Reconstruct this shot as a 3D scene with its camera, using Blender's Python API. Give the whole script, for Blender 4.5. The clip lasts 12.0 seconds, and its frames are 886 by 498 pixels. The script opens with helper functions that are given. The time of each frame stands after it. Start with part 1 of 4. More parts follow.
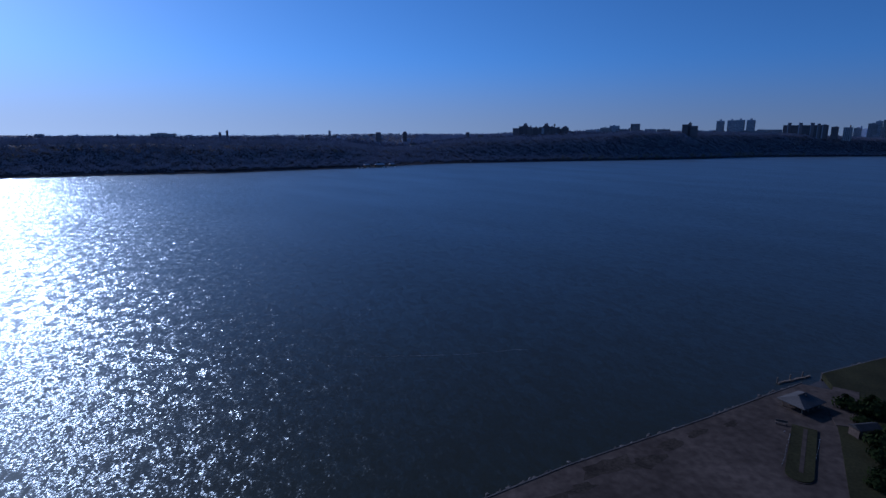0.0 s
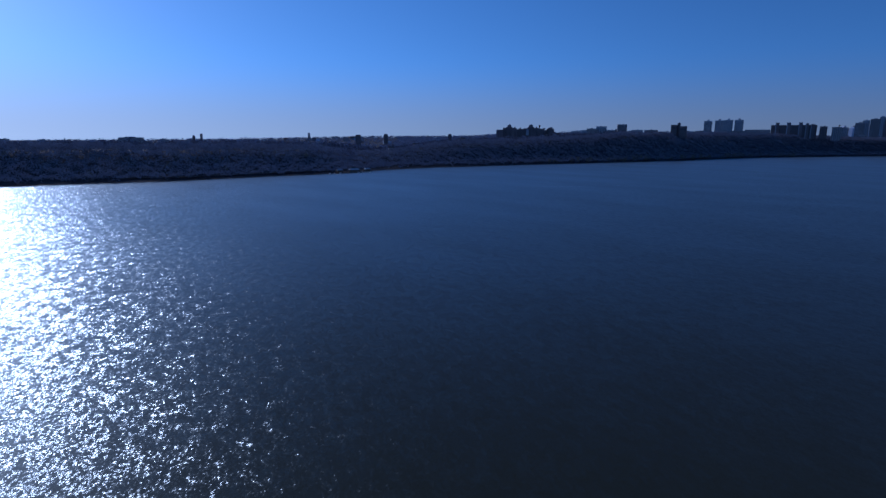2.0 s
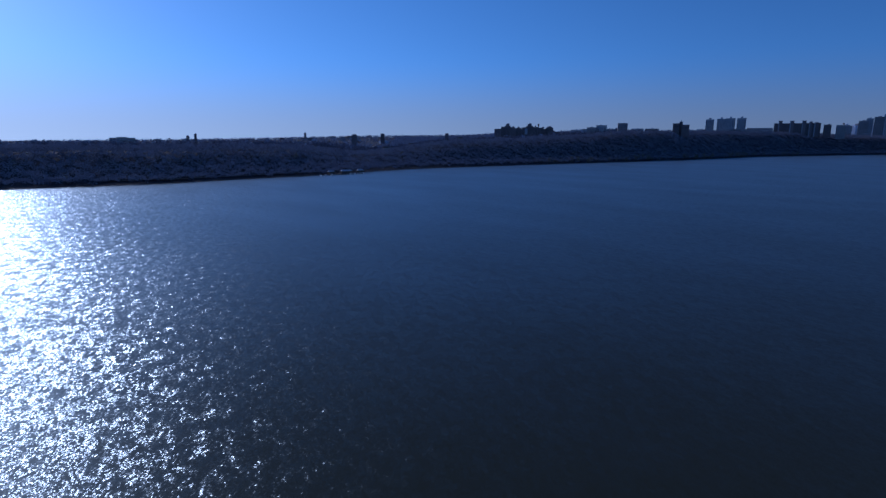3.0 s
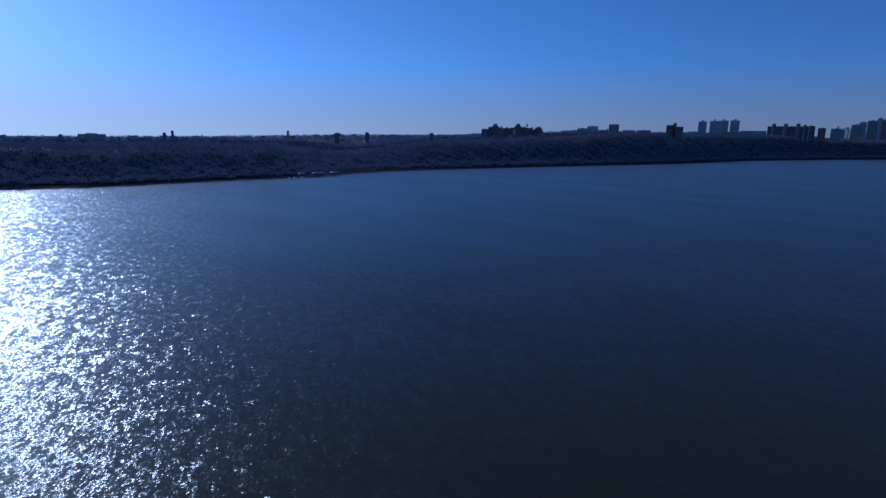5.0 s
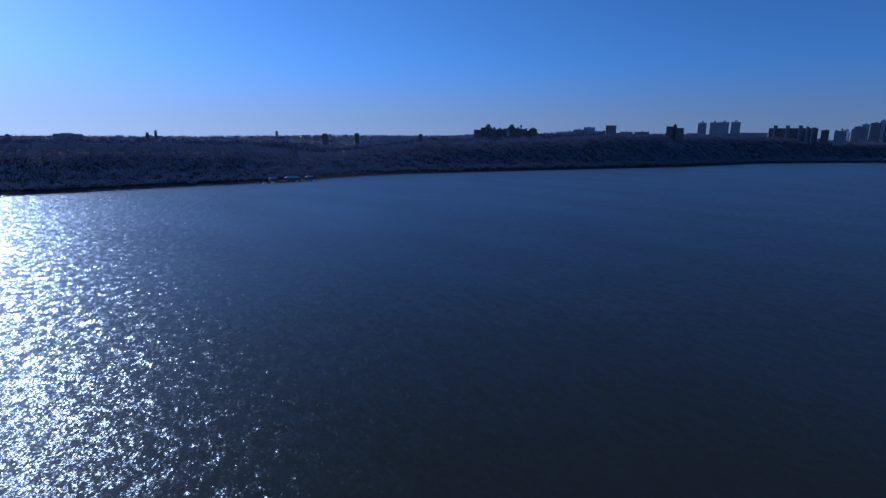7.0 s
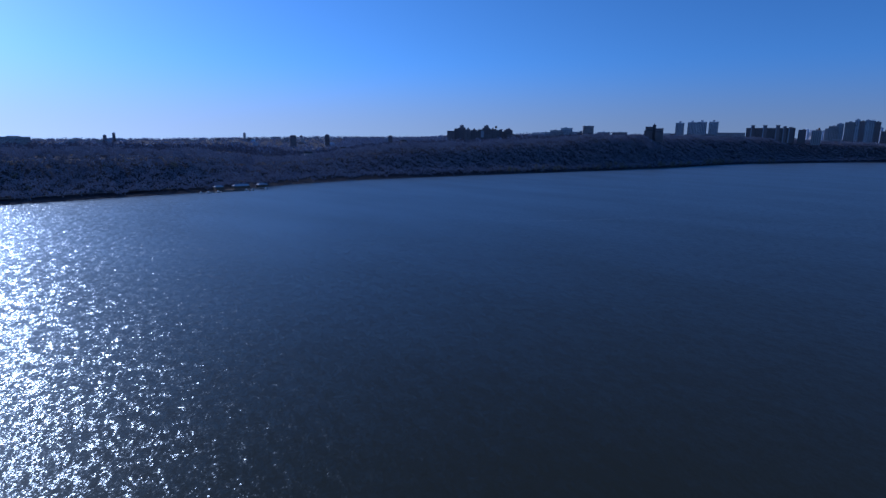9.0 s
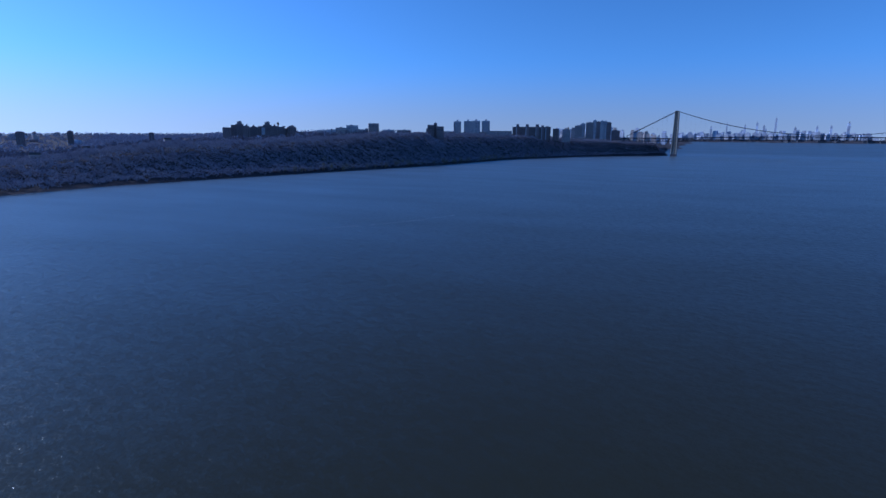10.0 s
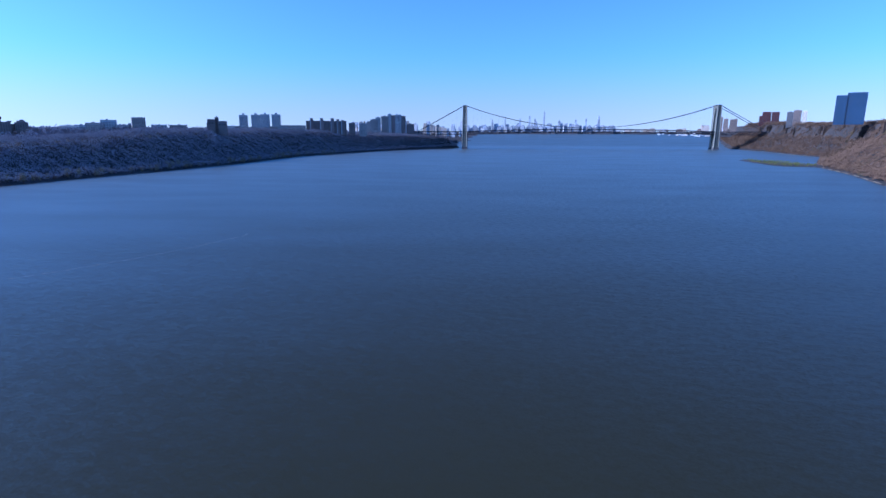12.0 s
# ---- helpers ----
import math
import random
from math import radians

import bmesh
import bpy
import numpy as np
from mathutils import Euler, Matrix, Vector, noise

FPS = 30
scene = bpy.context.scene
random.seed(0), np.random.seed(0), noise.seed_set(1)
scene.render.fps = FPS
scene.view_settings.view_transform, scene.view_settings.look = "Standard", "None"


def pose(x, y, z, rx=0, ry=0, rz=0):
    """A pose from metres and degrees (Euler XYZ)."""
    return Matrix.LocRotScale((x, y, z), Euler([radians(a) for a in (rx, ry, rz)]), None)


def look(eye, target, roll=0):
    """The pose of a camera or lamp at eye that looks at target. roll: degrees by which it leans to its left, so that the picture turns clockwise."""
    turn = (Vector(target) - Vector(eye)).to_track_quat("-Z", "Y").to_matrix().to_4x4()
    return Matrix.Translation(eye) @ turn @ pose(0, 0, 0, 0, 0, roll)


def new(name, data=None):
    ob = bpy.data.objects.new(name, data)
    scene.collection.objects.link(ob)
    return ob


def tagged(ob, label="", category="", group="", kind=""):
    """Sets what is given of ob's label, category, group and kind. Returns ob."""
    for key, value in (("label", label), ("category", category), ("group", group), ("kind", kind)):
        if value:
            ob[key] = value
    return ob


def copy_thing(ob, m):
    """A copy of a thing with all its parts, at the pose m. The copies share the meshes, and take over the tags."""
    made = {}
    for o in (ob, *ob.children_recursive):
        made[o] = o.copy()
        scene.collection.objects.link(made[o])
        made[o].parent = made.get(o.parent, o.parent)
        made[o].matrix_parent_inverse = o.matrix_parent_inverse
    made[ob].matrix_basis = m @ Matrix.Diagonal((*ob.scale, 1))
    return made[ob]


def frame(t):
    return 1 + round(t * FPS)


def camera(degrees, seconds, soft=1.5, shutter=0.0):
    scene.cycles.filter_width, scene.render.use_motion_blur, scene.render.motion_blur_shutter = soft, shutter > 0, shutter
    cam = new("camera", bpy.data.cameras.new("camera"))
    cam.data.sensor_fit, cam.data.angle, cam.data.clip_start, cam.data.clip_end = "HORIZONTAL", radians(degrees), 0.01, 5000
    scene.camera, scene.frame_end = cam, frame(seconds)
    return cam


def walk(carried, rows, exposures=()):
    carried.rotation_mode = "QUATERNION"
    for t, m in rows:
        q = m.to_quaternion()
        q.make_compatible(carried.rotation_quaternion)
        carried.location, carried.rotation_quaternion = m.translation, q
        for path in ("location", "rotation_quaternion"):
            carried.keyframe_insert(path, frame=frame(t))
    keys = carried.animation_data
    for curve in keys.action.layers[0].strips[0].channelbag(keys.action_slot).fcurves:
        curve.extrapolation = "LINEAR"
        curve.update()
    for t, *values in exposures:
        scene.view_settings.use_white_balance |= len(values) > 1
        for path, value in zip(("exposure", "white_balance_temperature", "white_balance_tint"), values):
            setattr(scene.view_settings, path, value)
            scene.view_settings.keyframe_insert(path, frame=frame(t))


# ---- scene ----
EXPO = [(0.0, -1.3, 4750, 20), (4.5, -1.15, 4750, 20), (8.5, -0.95, 4750, 20), (9.5, -0.58, 4780, 19), (10.5, 0.0, 4850, 18), (12.0, 0.57, 4950, 18)]
cam = camera(78.29, 12.0, soft=1.5)
# seconds, x, y, z, pitch, roll about the view axis, yaw
PATH = [
    (0, -171.35, -140.15, 60.61, -11.79, 0.53, -1.72),
    (0.5, -168.55, -120.95, 60.74, -11.81, 0.41, -2.54),
    (1, -166.03, -101.71, 60.86, -11.71, 0.38, -2.97),
    (1.5, -163.74, -82.45, 61.02, -11.61, 0.25, -2.98),
    (2, -161.27, -63.20, 61.23, -11.58, 0.19, -3.35),
    (2.5, -158.42, -44.01, 61.48, -11.59, 0.01, -3.39),
    (4.5, -144.09, 32.25, 62.80, -11.91, 0.49, -4.46),
    (5, -140.88, 50.67, 63.04, -11.70, 0.62, -4.87),
    (5.5, -137.24, 69.22, 63.25, -11.62, 0.71, -5.00),
    (6, -132.45, 88.02, 63.42, -11.59, 0.66, -5.16),
    (6.5, -127.34, 106.73, 63.60, -11.61, 0.74, -5.38),
    (8.5, -110.93, 180.69, 65.07, -11.52, 0.73, -7.09),
    (8.7, -108.77, 188.10, 65.32, -11.48, 0.57, -9.04),
    (8.9, -106.49, 195.49, 65.58, -11.47, 0.54, -8.70),
    (9.1, -104.09, 202.86, 65.85, -11.51, 0.56, -7.51),
    (9.2, -102.83, 206.54, 66.00, -11.48, 0.54, -7.92),
    (9.3, -101.54, 210.19, 66.15, -11.48, 0.56, -9.11),
    (9.4, -100.20, 213.83, 66.30, -11.51, 0.64, -11.58),
    (9.5, -98.81, 217.45, 66.46, -11.49, 0.72, -14.19),
    (9.6, -97.37, 221.05, 66.63, -11.50, 0.53, -17.55),
    (9.7, -95.87, 224.63, 66.80, -11.51, 0.50, -20.67),
    (9.8, -94.31, 228.18, 66.97, -11.55, 0.49, -23.60),
    (9.9, -92.70, 231.70, 67.15, -11.59, 0.51, -26.81),
    (10, -91.04, 235.20, 67.34, -11.58, 0.60, -29.71),
    (10.2, -87.52, 242.10, 67.73, -11.70, 0.54, -35.88),
    (10.5, -81.83, 252.18, 68.35, -11.75, 0.61, -40.55),
    (10.7, -77.77, 258.66, 68.78, -11.85, 0.52, -43.76),
    (11, -71.35, 268.04, 69.45, -11.82, 0.47, -49.40),
    (11.2, -66.92, 274.08, 69.89, -11.86, 0.38, -54.11),
    (11.3, -64.68, 277.04, 70.12, -11.90, 0.33, -55.64),
    (11.5, -60.20, 282.86, 70.56, -11.94, 0.21, -52.79),
    (11.7, -55.73, 288.55, 70.99, -12.07, 0.23, -50.99),
    (12, -49.05, 296.94, 71.63, -12.14, 0.08, -50.58),
]
walk(cam, [(t, pose(x, y, z, 90 + p, 0, w) @ pose(0, 0, 0, 0, 0, r)) for t, x, y, z, p, r, w in PATH],
     exposures=EXPO)

# ---------------------------------------------------------------- light
SUN_YAW, SUN_EL = 44.0, 27.0
world = bpy.data.worlds.new("sky")
scene.world = world
world.use_nodes = True
wn = world.node_tree
sky = wn.nodes.new("ShaderNodeTexSky")
sky.sky_type, sky.sun_disc = "NISHITA", False
sky.sun_elevation, sky.sun_rotation = radians(SUN_EL), radians(-SUN_YAW)
sky.altitude, sky.air_density, sky.dust_density, sky.ozone_density = 0.0, 0.8, 0.2, 2.0
wl = wn.links


def world_node(kind, **inputs):
    n = wn.nodes.new(kind)
    for key, value in inputs.items():
        n.inputs[int(key[1:])].default_value = value
    return n


# the haze layer evens the sky out: its gradient is gentler than that of a clear dome
way = wn.nodes.new("ShaderNodeTexCoord")
axes = wn.nodes.new("ShaderNodeSeparateXYZ")
wl.new(way.outputs["Generated"], axes.inputs[0])
up = world_node("ShaderNodeMath", i1=0.0)
up.operation = "MAXIMUM"
wl.new(axes.outputs[2], up.inputs[0])
lift = world_node("ShaderNodeMath", i1=0.75, i2=0.13)
lift.operation = "MULTIPLY_ADD"
wl.new(up.outputs[0], lift.inputs[0])
dome = wn.nodes.new("ShaderNodeCombineXYZ")
wl.new(axes.outputs[0], dome.inputs[0])
wl.new(axes.outputs[1], dome.inputs[1])
wl.new(lift.outputs[0], dome.inputs[2])
wl.new(dome.outputs[0], sky.inputs["Vector"])
vivid = wn.nodes.new("ShaderNodeHueSaturation")
vivid.inputs["Saturation"].default_value, vivid.inputs["Value"].default_value = 1.03, 4.1
unit = world_node("ShaderNodeVectorMath", i1=(0.241, 0.261, 0.258))
unit.operation = "MULTIPLY"
deep = world_node("ShaderNodeGamma", i1=1.32)
wl.new(sky.outputs[0], unit.inputs[0])
wl.new(unit.outputs[0], deep.inputs[0])
wl.new(deep.outputs[0], vivid.inputs["Color"])
# grey band of haze along the horizon
grey = wn.nodes.new("ShaderNodeHueSaturation")
grey.inputs["Saturation"].default_value, grey.inputs["Value"].default_value = 0.55, 0.58
wl.new(vivid.outputs[0], grey.inputs["Color"])
low = world_node("ShaderNodeMapRange", i1=0.0, i2=0.14, i3=1.0, i4=0.0)
low.interpolation_type = "SMOOTHSTEP"
wl.new(up.outputs[0], low.inputs[0])
haze = wn.nodes.new("ShaderNodeMix")
haze.data_type = "RGBA"
wl.new(low.outputs[0], haze.inputs[0])
wl.new(vivid.outputs[0], haze.inputs[6])
dusty = world_node("ShaderNodeMix")
dusty.data_type, dusty.blend_type = "RGBA", "MULTIPLY"
dusty.inputs[0].default_value, dusty.inputs[7].default_value = 1.0, (1.06, 1.0, 0.95, 1)
wl.new(grey.outputs[0], dusty.inputs[6])
wl.new(dusty.outputs[2], haze.inputs[7])
wl.new(haze.outputs[2], wn.nodes["Background"].inputs[0])
wn.nodes["Background"].inputs[1].default_value = 0.15

sun = new("sun", bpy.data.lights.new("sun", "SUN"))
sun.data.energy, sun.data.angle, sun.data.color = 5.0, radians(0.53), (1.0, 0.89, 0.82)
SUN_DIR = Vector((-math.sin(radians(SUN_YAW)) * math.cos(radians(SUN_EL)),
                  math.cos(radians(SUN_YAW)) * math.cos(radians(SUN_EL)), math.sin(radians(SUN_EL))))
sun.matrix_world = look(SUN_DIR * 900, (0, 0, 0))


# ---------------------------------------------------------------- materials
def surface(name, colour, rough=0.8, metal=0.0, big=0.05, small=1.0, spread=0.35, bump=0.0, island=0.0, per_thing=0.0):
    """A surface whose colour varies at a large and a small scale (repeats a metre), with fine relief."""
    m = bpy.data.materials.new(name)
    m.use_nodes = True
    nt = m.node_tree
    b = nt.nodes["Principled BSDF"]
    geo = nt.nodes.new("ShaderNodeNewGeometry")
    val = None
    for k, scale in enumerate((big, small)):
        n = nt.nodes.new("ShaderNodeTexNoise")
        n.inputs["Scale"].default_value, n.inputs["Detail"].default_value = scale, 4.0
        nt.links.new(geo.outputs["Position"], n.inputs["Vector"])
        mr = nt.nodes.new("ShaderNodeMapRange")
        mr.inputs[1].default_value, mr.inputs[2].default_value = 0.3, 0.7
        mr.inputs[3].default_value, mr.inputs[4].default_value = 1 - spread, 1 + spread
        nt.links.new(n.outputs[0], mr.inputs[0])
        if val is None:
            val = mr.outputs[0]
        else:
            mul = nt.nodes.new("ShaderNodeMath")
            mul.operation = "MULTIPLY"
            nt.links.new(val, mul.inputs[0])
            nt.links.new(mr.outputs[0], mul.inputs[1])
            val = mul.outputs[0]
        last = n
    for amount, node, socket in ((island, geo, "Random Per Island"), (per_thing, None, "Random")):
        if amount:
            src = node or nt.nodes.new("ShaderNodeObjectInfo")
            mr = nt.nodes.new("ShaderNodeMapRange")
            mr.inputs[3].default_value, mr.inputs[4].default_value = 1 - amount, 1 + amount
            nt.links.new(src.outputs[socket], mr.inputs[0])
            mul = nt.nodes.new("ShaderNodeMath")
            mul.operation = "MULTIPLY"
            nt.links.new(val, mul.inputs[0])
            nt.links.new(mr.outputs[0], mul.inputs[1])
            val = mul.outputs[0]
    mix = nt.nodes.new("ShaderNodeMix")
    mix.data_type, mix.blend_type = "RGBA", "MULTIPLY"
    mix.inputs[0].default_value = 1.0
    mix.inputs[6].default_value = (*colour, 1)
    nt.links.new(val, mix.inputs[7])
    nt.links.new(mix.outputs[2], b.inputs["Base Color"])
    b.inputs["Roughness"].default_value, b.inputs["Metallic"].default_value = rough, metal
    b.inputs["Specular IOR Level"].default_value = 0.1 if rough > 0.75 else 0.5
    if bump:
        bn = nt.nodes.new("ShaderNodeBump")
        bn.inputs["Strength"].default_value, bn.inputs["Distance"].default_value = 1.0, bump
        nt.links.new(last.outputs[0], bn.inputs["Height"])
        nt.links.new(bn.outputs[0], b.inputs["Normal"])
    return m


def two_tone(name, low, high, scale, rough=0.9, island=True):
    """Colour that runs between two tones from clump to clump and by slow patches."""
    m = bpy.data.materials.new(name)
    m.use_nodes = True
    nt = m.node_tree
    b = nt.nodes["Principled BSDF"]
    geo = nt.nodes.new("ShaderNodeNewGeometry")
    n = nt.nodes.new("ShaderNodeTexNoise")
    n.inputs["Scale"].default_value, n.inputs["Detail"].default_value = scale, 3.0
    nt.links.new(geo.outputs["Position"], n.inputs["Vector"])
    add = nt.nodes.new("ShaderNodeMath")
    add.operation = "MULTIPLY_ADD"
    nt.links.new(geo.outputs["Random Per Island"], add.inputs[0])
    add.inputs[1].default_value = 0.5 if island else 0.12
    nt.links.new(n.outputs[0], add.inputs[2])
    ramp = nt.nodes.new("ShaderNodeValToRGB")
    ramp.color_ramp.elements[0].position, ramp.color_ramp.elements[1].position = (0.45, 1.05) if island else (0.35, 0.75)
    ramp.color_ramp.elements[0].color, ramp.color_ramp.elements[1].color = (*low, 1), (*high, 1)
    nt.links.new(add.outputs[0], ramp.inputs[0])
    nt.nodes.remove(b)
    front, back = nt.nodes.new("ShaderNodeBsdfDiffuse"), nt.nodes.new("ShaderNodeBsdfTranslucent")
    both = nt.nodes.new("ShaderNodeMixShader")
    both.inputs[0].default_value = 0.06
    front.inputs["Roughness"].default_value = rough
    for k, sh in enumerate((front, back)):
        nt.links.new(ramp.outputs[0], sh.inputs["Color"])
        nt.links.new(sh.outputs[0], both.inputs[1 + k])
    nt.links.new(both.outputs[0], nt.nodes["Material Output"].inputs["Surface"])
    return m


def water_surface():
    m = bpy.data.materials.new("river_water")
    m.use_nodes = True
    nt = m.node_tree
    b = nt.nodes["Principled BSDF"]
    geo = nt.nodes.new("ShaderNodeNewGeometry")

    def waves(length, crest, angle, detail):
        """Ripples so many metres long and crest times as wide."""
        mp = nt.nodes.new("ShaderNodeMapping")
        mp.vector_type = "TEXTURE"
        mp.inputs["Rotation"].default_value = (0, 0, radians(angle))
        mp.inputs["Scale"].default_value = (length * crest, length, length)
        nt.links.new(geo.outputs["Position"], mp.inputs["Vector"])
        n = nt.nodes.new("ShaderNodeTexNoise")
        n.inputs["Scale"].default_value, n.inputs["Detail"].default_value = 1.0, detail
        nt.links.new(mp.outputs[0], n.inputs["Vector"])
        return n.outputs[0]

    def scaled(v, k):
        mu = nt.nodes.new("ShaderNodeMath")
        mu.operation = "MULTIPLY"
        mu.inputs[1].default_value = k
        nt.links.new(v, mu.inputs[0])
        return mu.outputs[0]

    def plus(a, c):
        ad = nt.nodes.new("ShaderNodeMath")
        nt.links.new(a, ad.inputs[0])
        nt.links.new(c, ad.inputs[1])
        return ad.outputs[0]

    h = plus(scaled(waves(24.0, 3.0, -15, 1.0), 0.5), scaled(waves(7.0, 2.4, -25, 2.0), 0.15))
    bn = nt.nodes.new("ShaderNodeBump")
    bn.inputs["Strength"].default_value, bn.inputs["Distance"].default_value = 1.0, 1.0
    nt.links.new(h, bn.inputs["Height"])
    # wavelets: small facets that lean every way, as steep far off as close by
    lean = bn.outputs[0]
    for length, crest, angle, slope in ((3.0, 1.7, 112, 0.6), (0.95, 1.7, 104, 0.7), (0.4, 1.5, 76, 0.72)):
        mp = nt.nodes.new("ShaderNodeMapping")
        mp.vector_type = "TEXTURE"
        mp.inputs["Rotation"].default_value = (0, 0, radians(angle))
        mp.inputs["Scale"].default_value = (length * crest, length, length)
        nt.links.new(geo.outputs["Position"], mp.inputs["Vector"])
        n = nt.nodes.new("ShaderNodeTexNoise")
        n.inputs["Scale"].default_value, n.inputs["Detail"].default_value = 1.0, 1.0
        nt.links.new(mp.outputs[0], n.inputs["Vector"])
        mid = nt.nodes.new("ShaderNodeVectorMath")
        mid.operation = "SUBTRACT"
        mid.inputs[1].default_value = (0.5, 0.5, 0.5)
        nt.links.new(n.outputs["Color"], mid.inputs[0])
        tilt = nt.nodes.new("ShaderNodeVectorMath")
        tilt.operation = "MULTIPLY_ADD"
        tilt.inputs[1].default_value = (slope, slope, 0.0)
        nt.links.new(mid.outputs[0], tilt.inputs[0])
        nt.links.new(lean, tilt.inputs[2])
        lean = tilt.outputs[0]
    # the lee faces of the wavelets are the steeper ones
    lee = nt.nodes.new("ShaderNodeVectorMath")
    lee.inputs[1].default_value = (-0.07, -0.1, 0.0)
    nt.links.new(lean, lee.inputs[0])
    lean = lee.outputs[0]
    unit = nt.nodes.new("ShaderNodeVectorMath")
    unit.operation = "NORMALIZE"
    nt.links.new(lean, unit.inputs[0])
    # murky water below, a gloss above it that grows towards grazing sight
    body, gloss = nt.nodes.new("ShaderNodeBsdfDiffuse"), nt.nodes.new("ShaderNodeBsdfGlossy")
    body.inputs["Color"].default_value = (0.0215, 0.0228, 0.0125, 1)
    gloss.inputs["Color"].default_value = (0.76, 0.91, 1.0, 1)
    nt.links.new(unit.outputs[0], gloss.inputs["Normal"])
    facing = nt.nodes.new("ShaderNodeLayerWeight")
    facing.inputs["Blend"].default_value = 0.5
    power = nt.nodes.new("ShaderNodeMath")
    power.operation = "POWER"
    power.inputs[1].default_value = 4.1
    nt.links.new(facing.outputs["Facing"], power.inputs[0])
    share = nt.nodes.new("ShaderNodeMath")
    share.operation = "MULTIPLY_ADD"
    share.inputs[1].default_value, share.inputs[2].default_value = 0.49, 0.019
    nt.links.new(power.outputs[0], share.inputs[0])
    both = nt.nodes.new("ShaderNodeMixShader")
    # slicks and cat's paws: long patches that mirror the sky more or less
    patch = nt.nodes.new("ShaderNodeMapRange")
    patch.inputs[1].default_value, patch.inputs[2].default_value = 0.32, 0.68
    patch.inputs[3].default_value, patch.inputs[4].default_value = 0.91, 1.07
    nt.links.new(waves(60.0, 2.6, 126, 4.0), patch.inputs[0])
    mirror = nt.nodes.new("ShaderNodeMath")
    mirror.operation = "MULTIPLY"
    nt.links.new(share.outputs[0], mirror.inputs[0])
    nt.links.new(patch.outputs[0], mirror.inputs[1])
    nt.links.new(mirror.outputs[0], both.inputs[0])
    nt.links.new(body.outputs[0], both.inputs[1])
    # part of the gloss is broken up by the steepest ripples into a wide sheen
    sheen, top = nt.nodes.new("ShaderNodeBsdfGlossy"), nt.nodes.new("ShaderNodeMixShader")
    sheen.inputs["Roughness"].default_value = 0.48
    sheen.inputs["Color"].default_value = (0.76, 0.91, 1.0, 1)
    top.inputs[0].default_value = 0.36
    nt.links.new(gloss.outputs[0], top.inputs[1])
    nt.links.new(sheen.outputs[0], top.inputs[2])
    nt.links.new(top.outputs[0], both.inputs[2])
    nt.links.new(both.outputs[0], nt.nodes["Material Output"].inputs["Surface"])
    nt.nodes.remove(b)
    # wind patches: smoother and rougher water
    mr = nt.nodes.new("ShaderNodeMapRange")
    mr.inputs[1].default_value, mr.inputs[2].default_value = 0.3, 0.7
    mr.inputs[3].default_value, mr.inputs[4].default_value = 0.19, 0.25
    nt.links.new(waves(170, 2.5, -20, 3.0), mr.inputs[0])
    nt.links.new(mr.outputs[0], gloss.inputs["Roughness"])
    return m


WATER = water_surface()
EARTH = surface("woodland_floor", (0.05, 0.05, 0.056), 0.95, big=0.01, small=0.2, spread=0.3)
ROCK = surface("cliff_rock", (0.042, 0.035, 0.034), 0.9, big=0.03, small=0.25, spread=0.4, bump=0.6)
# twigs lifted towards blue: haze over the far bank is put into the colour
TWIGS = two_tone("haze_blue_twigs", (0.21, 0.22, 0.285), (0.32, 0.32, 0.37), 0.045, island=False)
# darker copy of these twigs: shade put into the colour of sunlit crowns
TWIGS_DIMMED = two_tone("dimmed_haze_twigs", (0.12, 0.13, 0.18), (0.19, 0.19, 0.235), 0.045, island=False)
TWIGS_WEST = two_tone("russet_twigs", (0.095, 0.068, 0.06), (0.17, 0.122, 0.09), 0.05, island=False)
# bare woods far off, with the blue of the haze put into the colour
DISTANT = two_tone("haze_blue_woods", (0.25, 0.27, 0.36), (0.32, 0.34, 0.43), 0.03, island=False)
SPRING = two_tone("spring_leaves", (0.18, 0.18, 0.14), (0.30, 0.28, 0.21), 0.05)
MOSS = two_tone("young_leaves", (0.075, 0.085, 0.045), (0.15, 0.14, 0.075), 0.05)
GREEN = two_tone("green_leaves", (0.022, 0.032, 0.012), (0.05, 0.065, 0.022), 0.1)
BARK = surface("bark", (0.09, 0.07, 0.055), 0.95, big=0.3, small=3.0, spread=0.3)
REED = two_tone("reeds_and_grass", (0.09, 0.14, 0.05), (0.19, 0.20, 0.085), 0.05)
GRASS = surface("lawn", (0.026, 0.026, 0.011), 0.95, big=0.15, small=2.0, spread=0.3)
ASPHALT = surface("worn_asphalt", (0.064, 0.051, 0.042), 0.9, big=0.09, small=0.7, spread=0.3)
SOIL = surface("broken_ground", (0.038, 0.031, 0.024), 0.95, big=0.3, small=2.0, spread=0.35)
STONE = surface("sea_wall_stone", (0.085, 0.08, 0.075), 0.85, big=0.4, small=3.0, spread=0.3, per_thing=0.35)
SAND = surface("beach_sand", (0.20, 0.175, 0.145), 0.95, big=0.05, small=0.6, spread=0.2)
STEEL = surface("painted_grey_steel", (0.15, 0.17, 0.17), 0.6, 0.1, big=0.02, small=0.3, spread=0.12)
STEEL_DARK = surface("dark_deck_steel", (0.035, 0.04, 0.055), 0.8, 0.0, big=0.02, small=0.3, spread=0.15)
CONCRETE = surface("pale_concrete", (0.40, 0.42, 0.45), 0.85, big=0.03, small=0.4, spread=0.12, per_thing=0.15)
BRICK = surface("brown_brick", (0.21, 0.18, 0.18), 0.9, big=0.03, small=0.5, spread=0.14, per_thing=0.2)
TAN = surface("tan_brick", (0.34, 0.33, 0.33), 0.9, big=0.03, small=0.5, spread=0.12, per_thing=0.2)
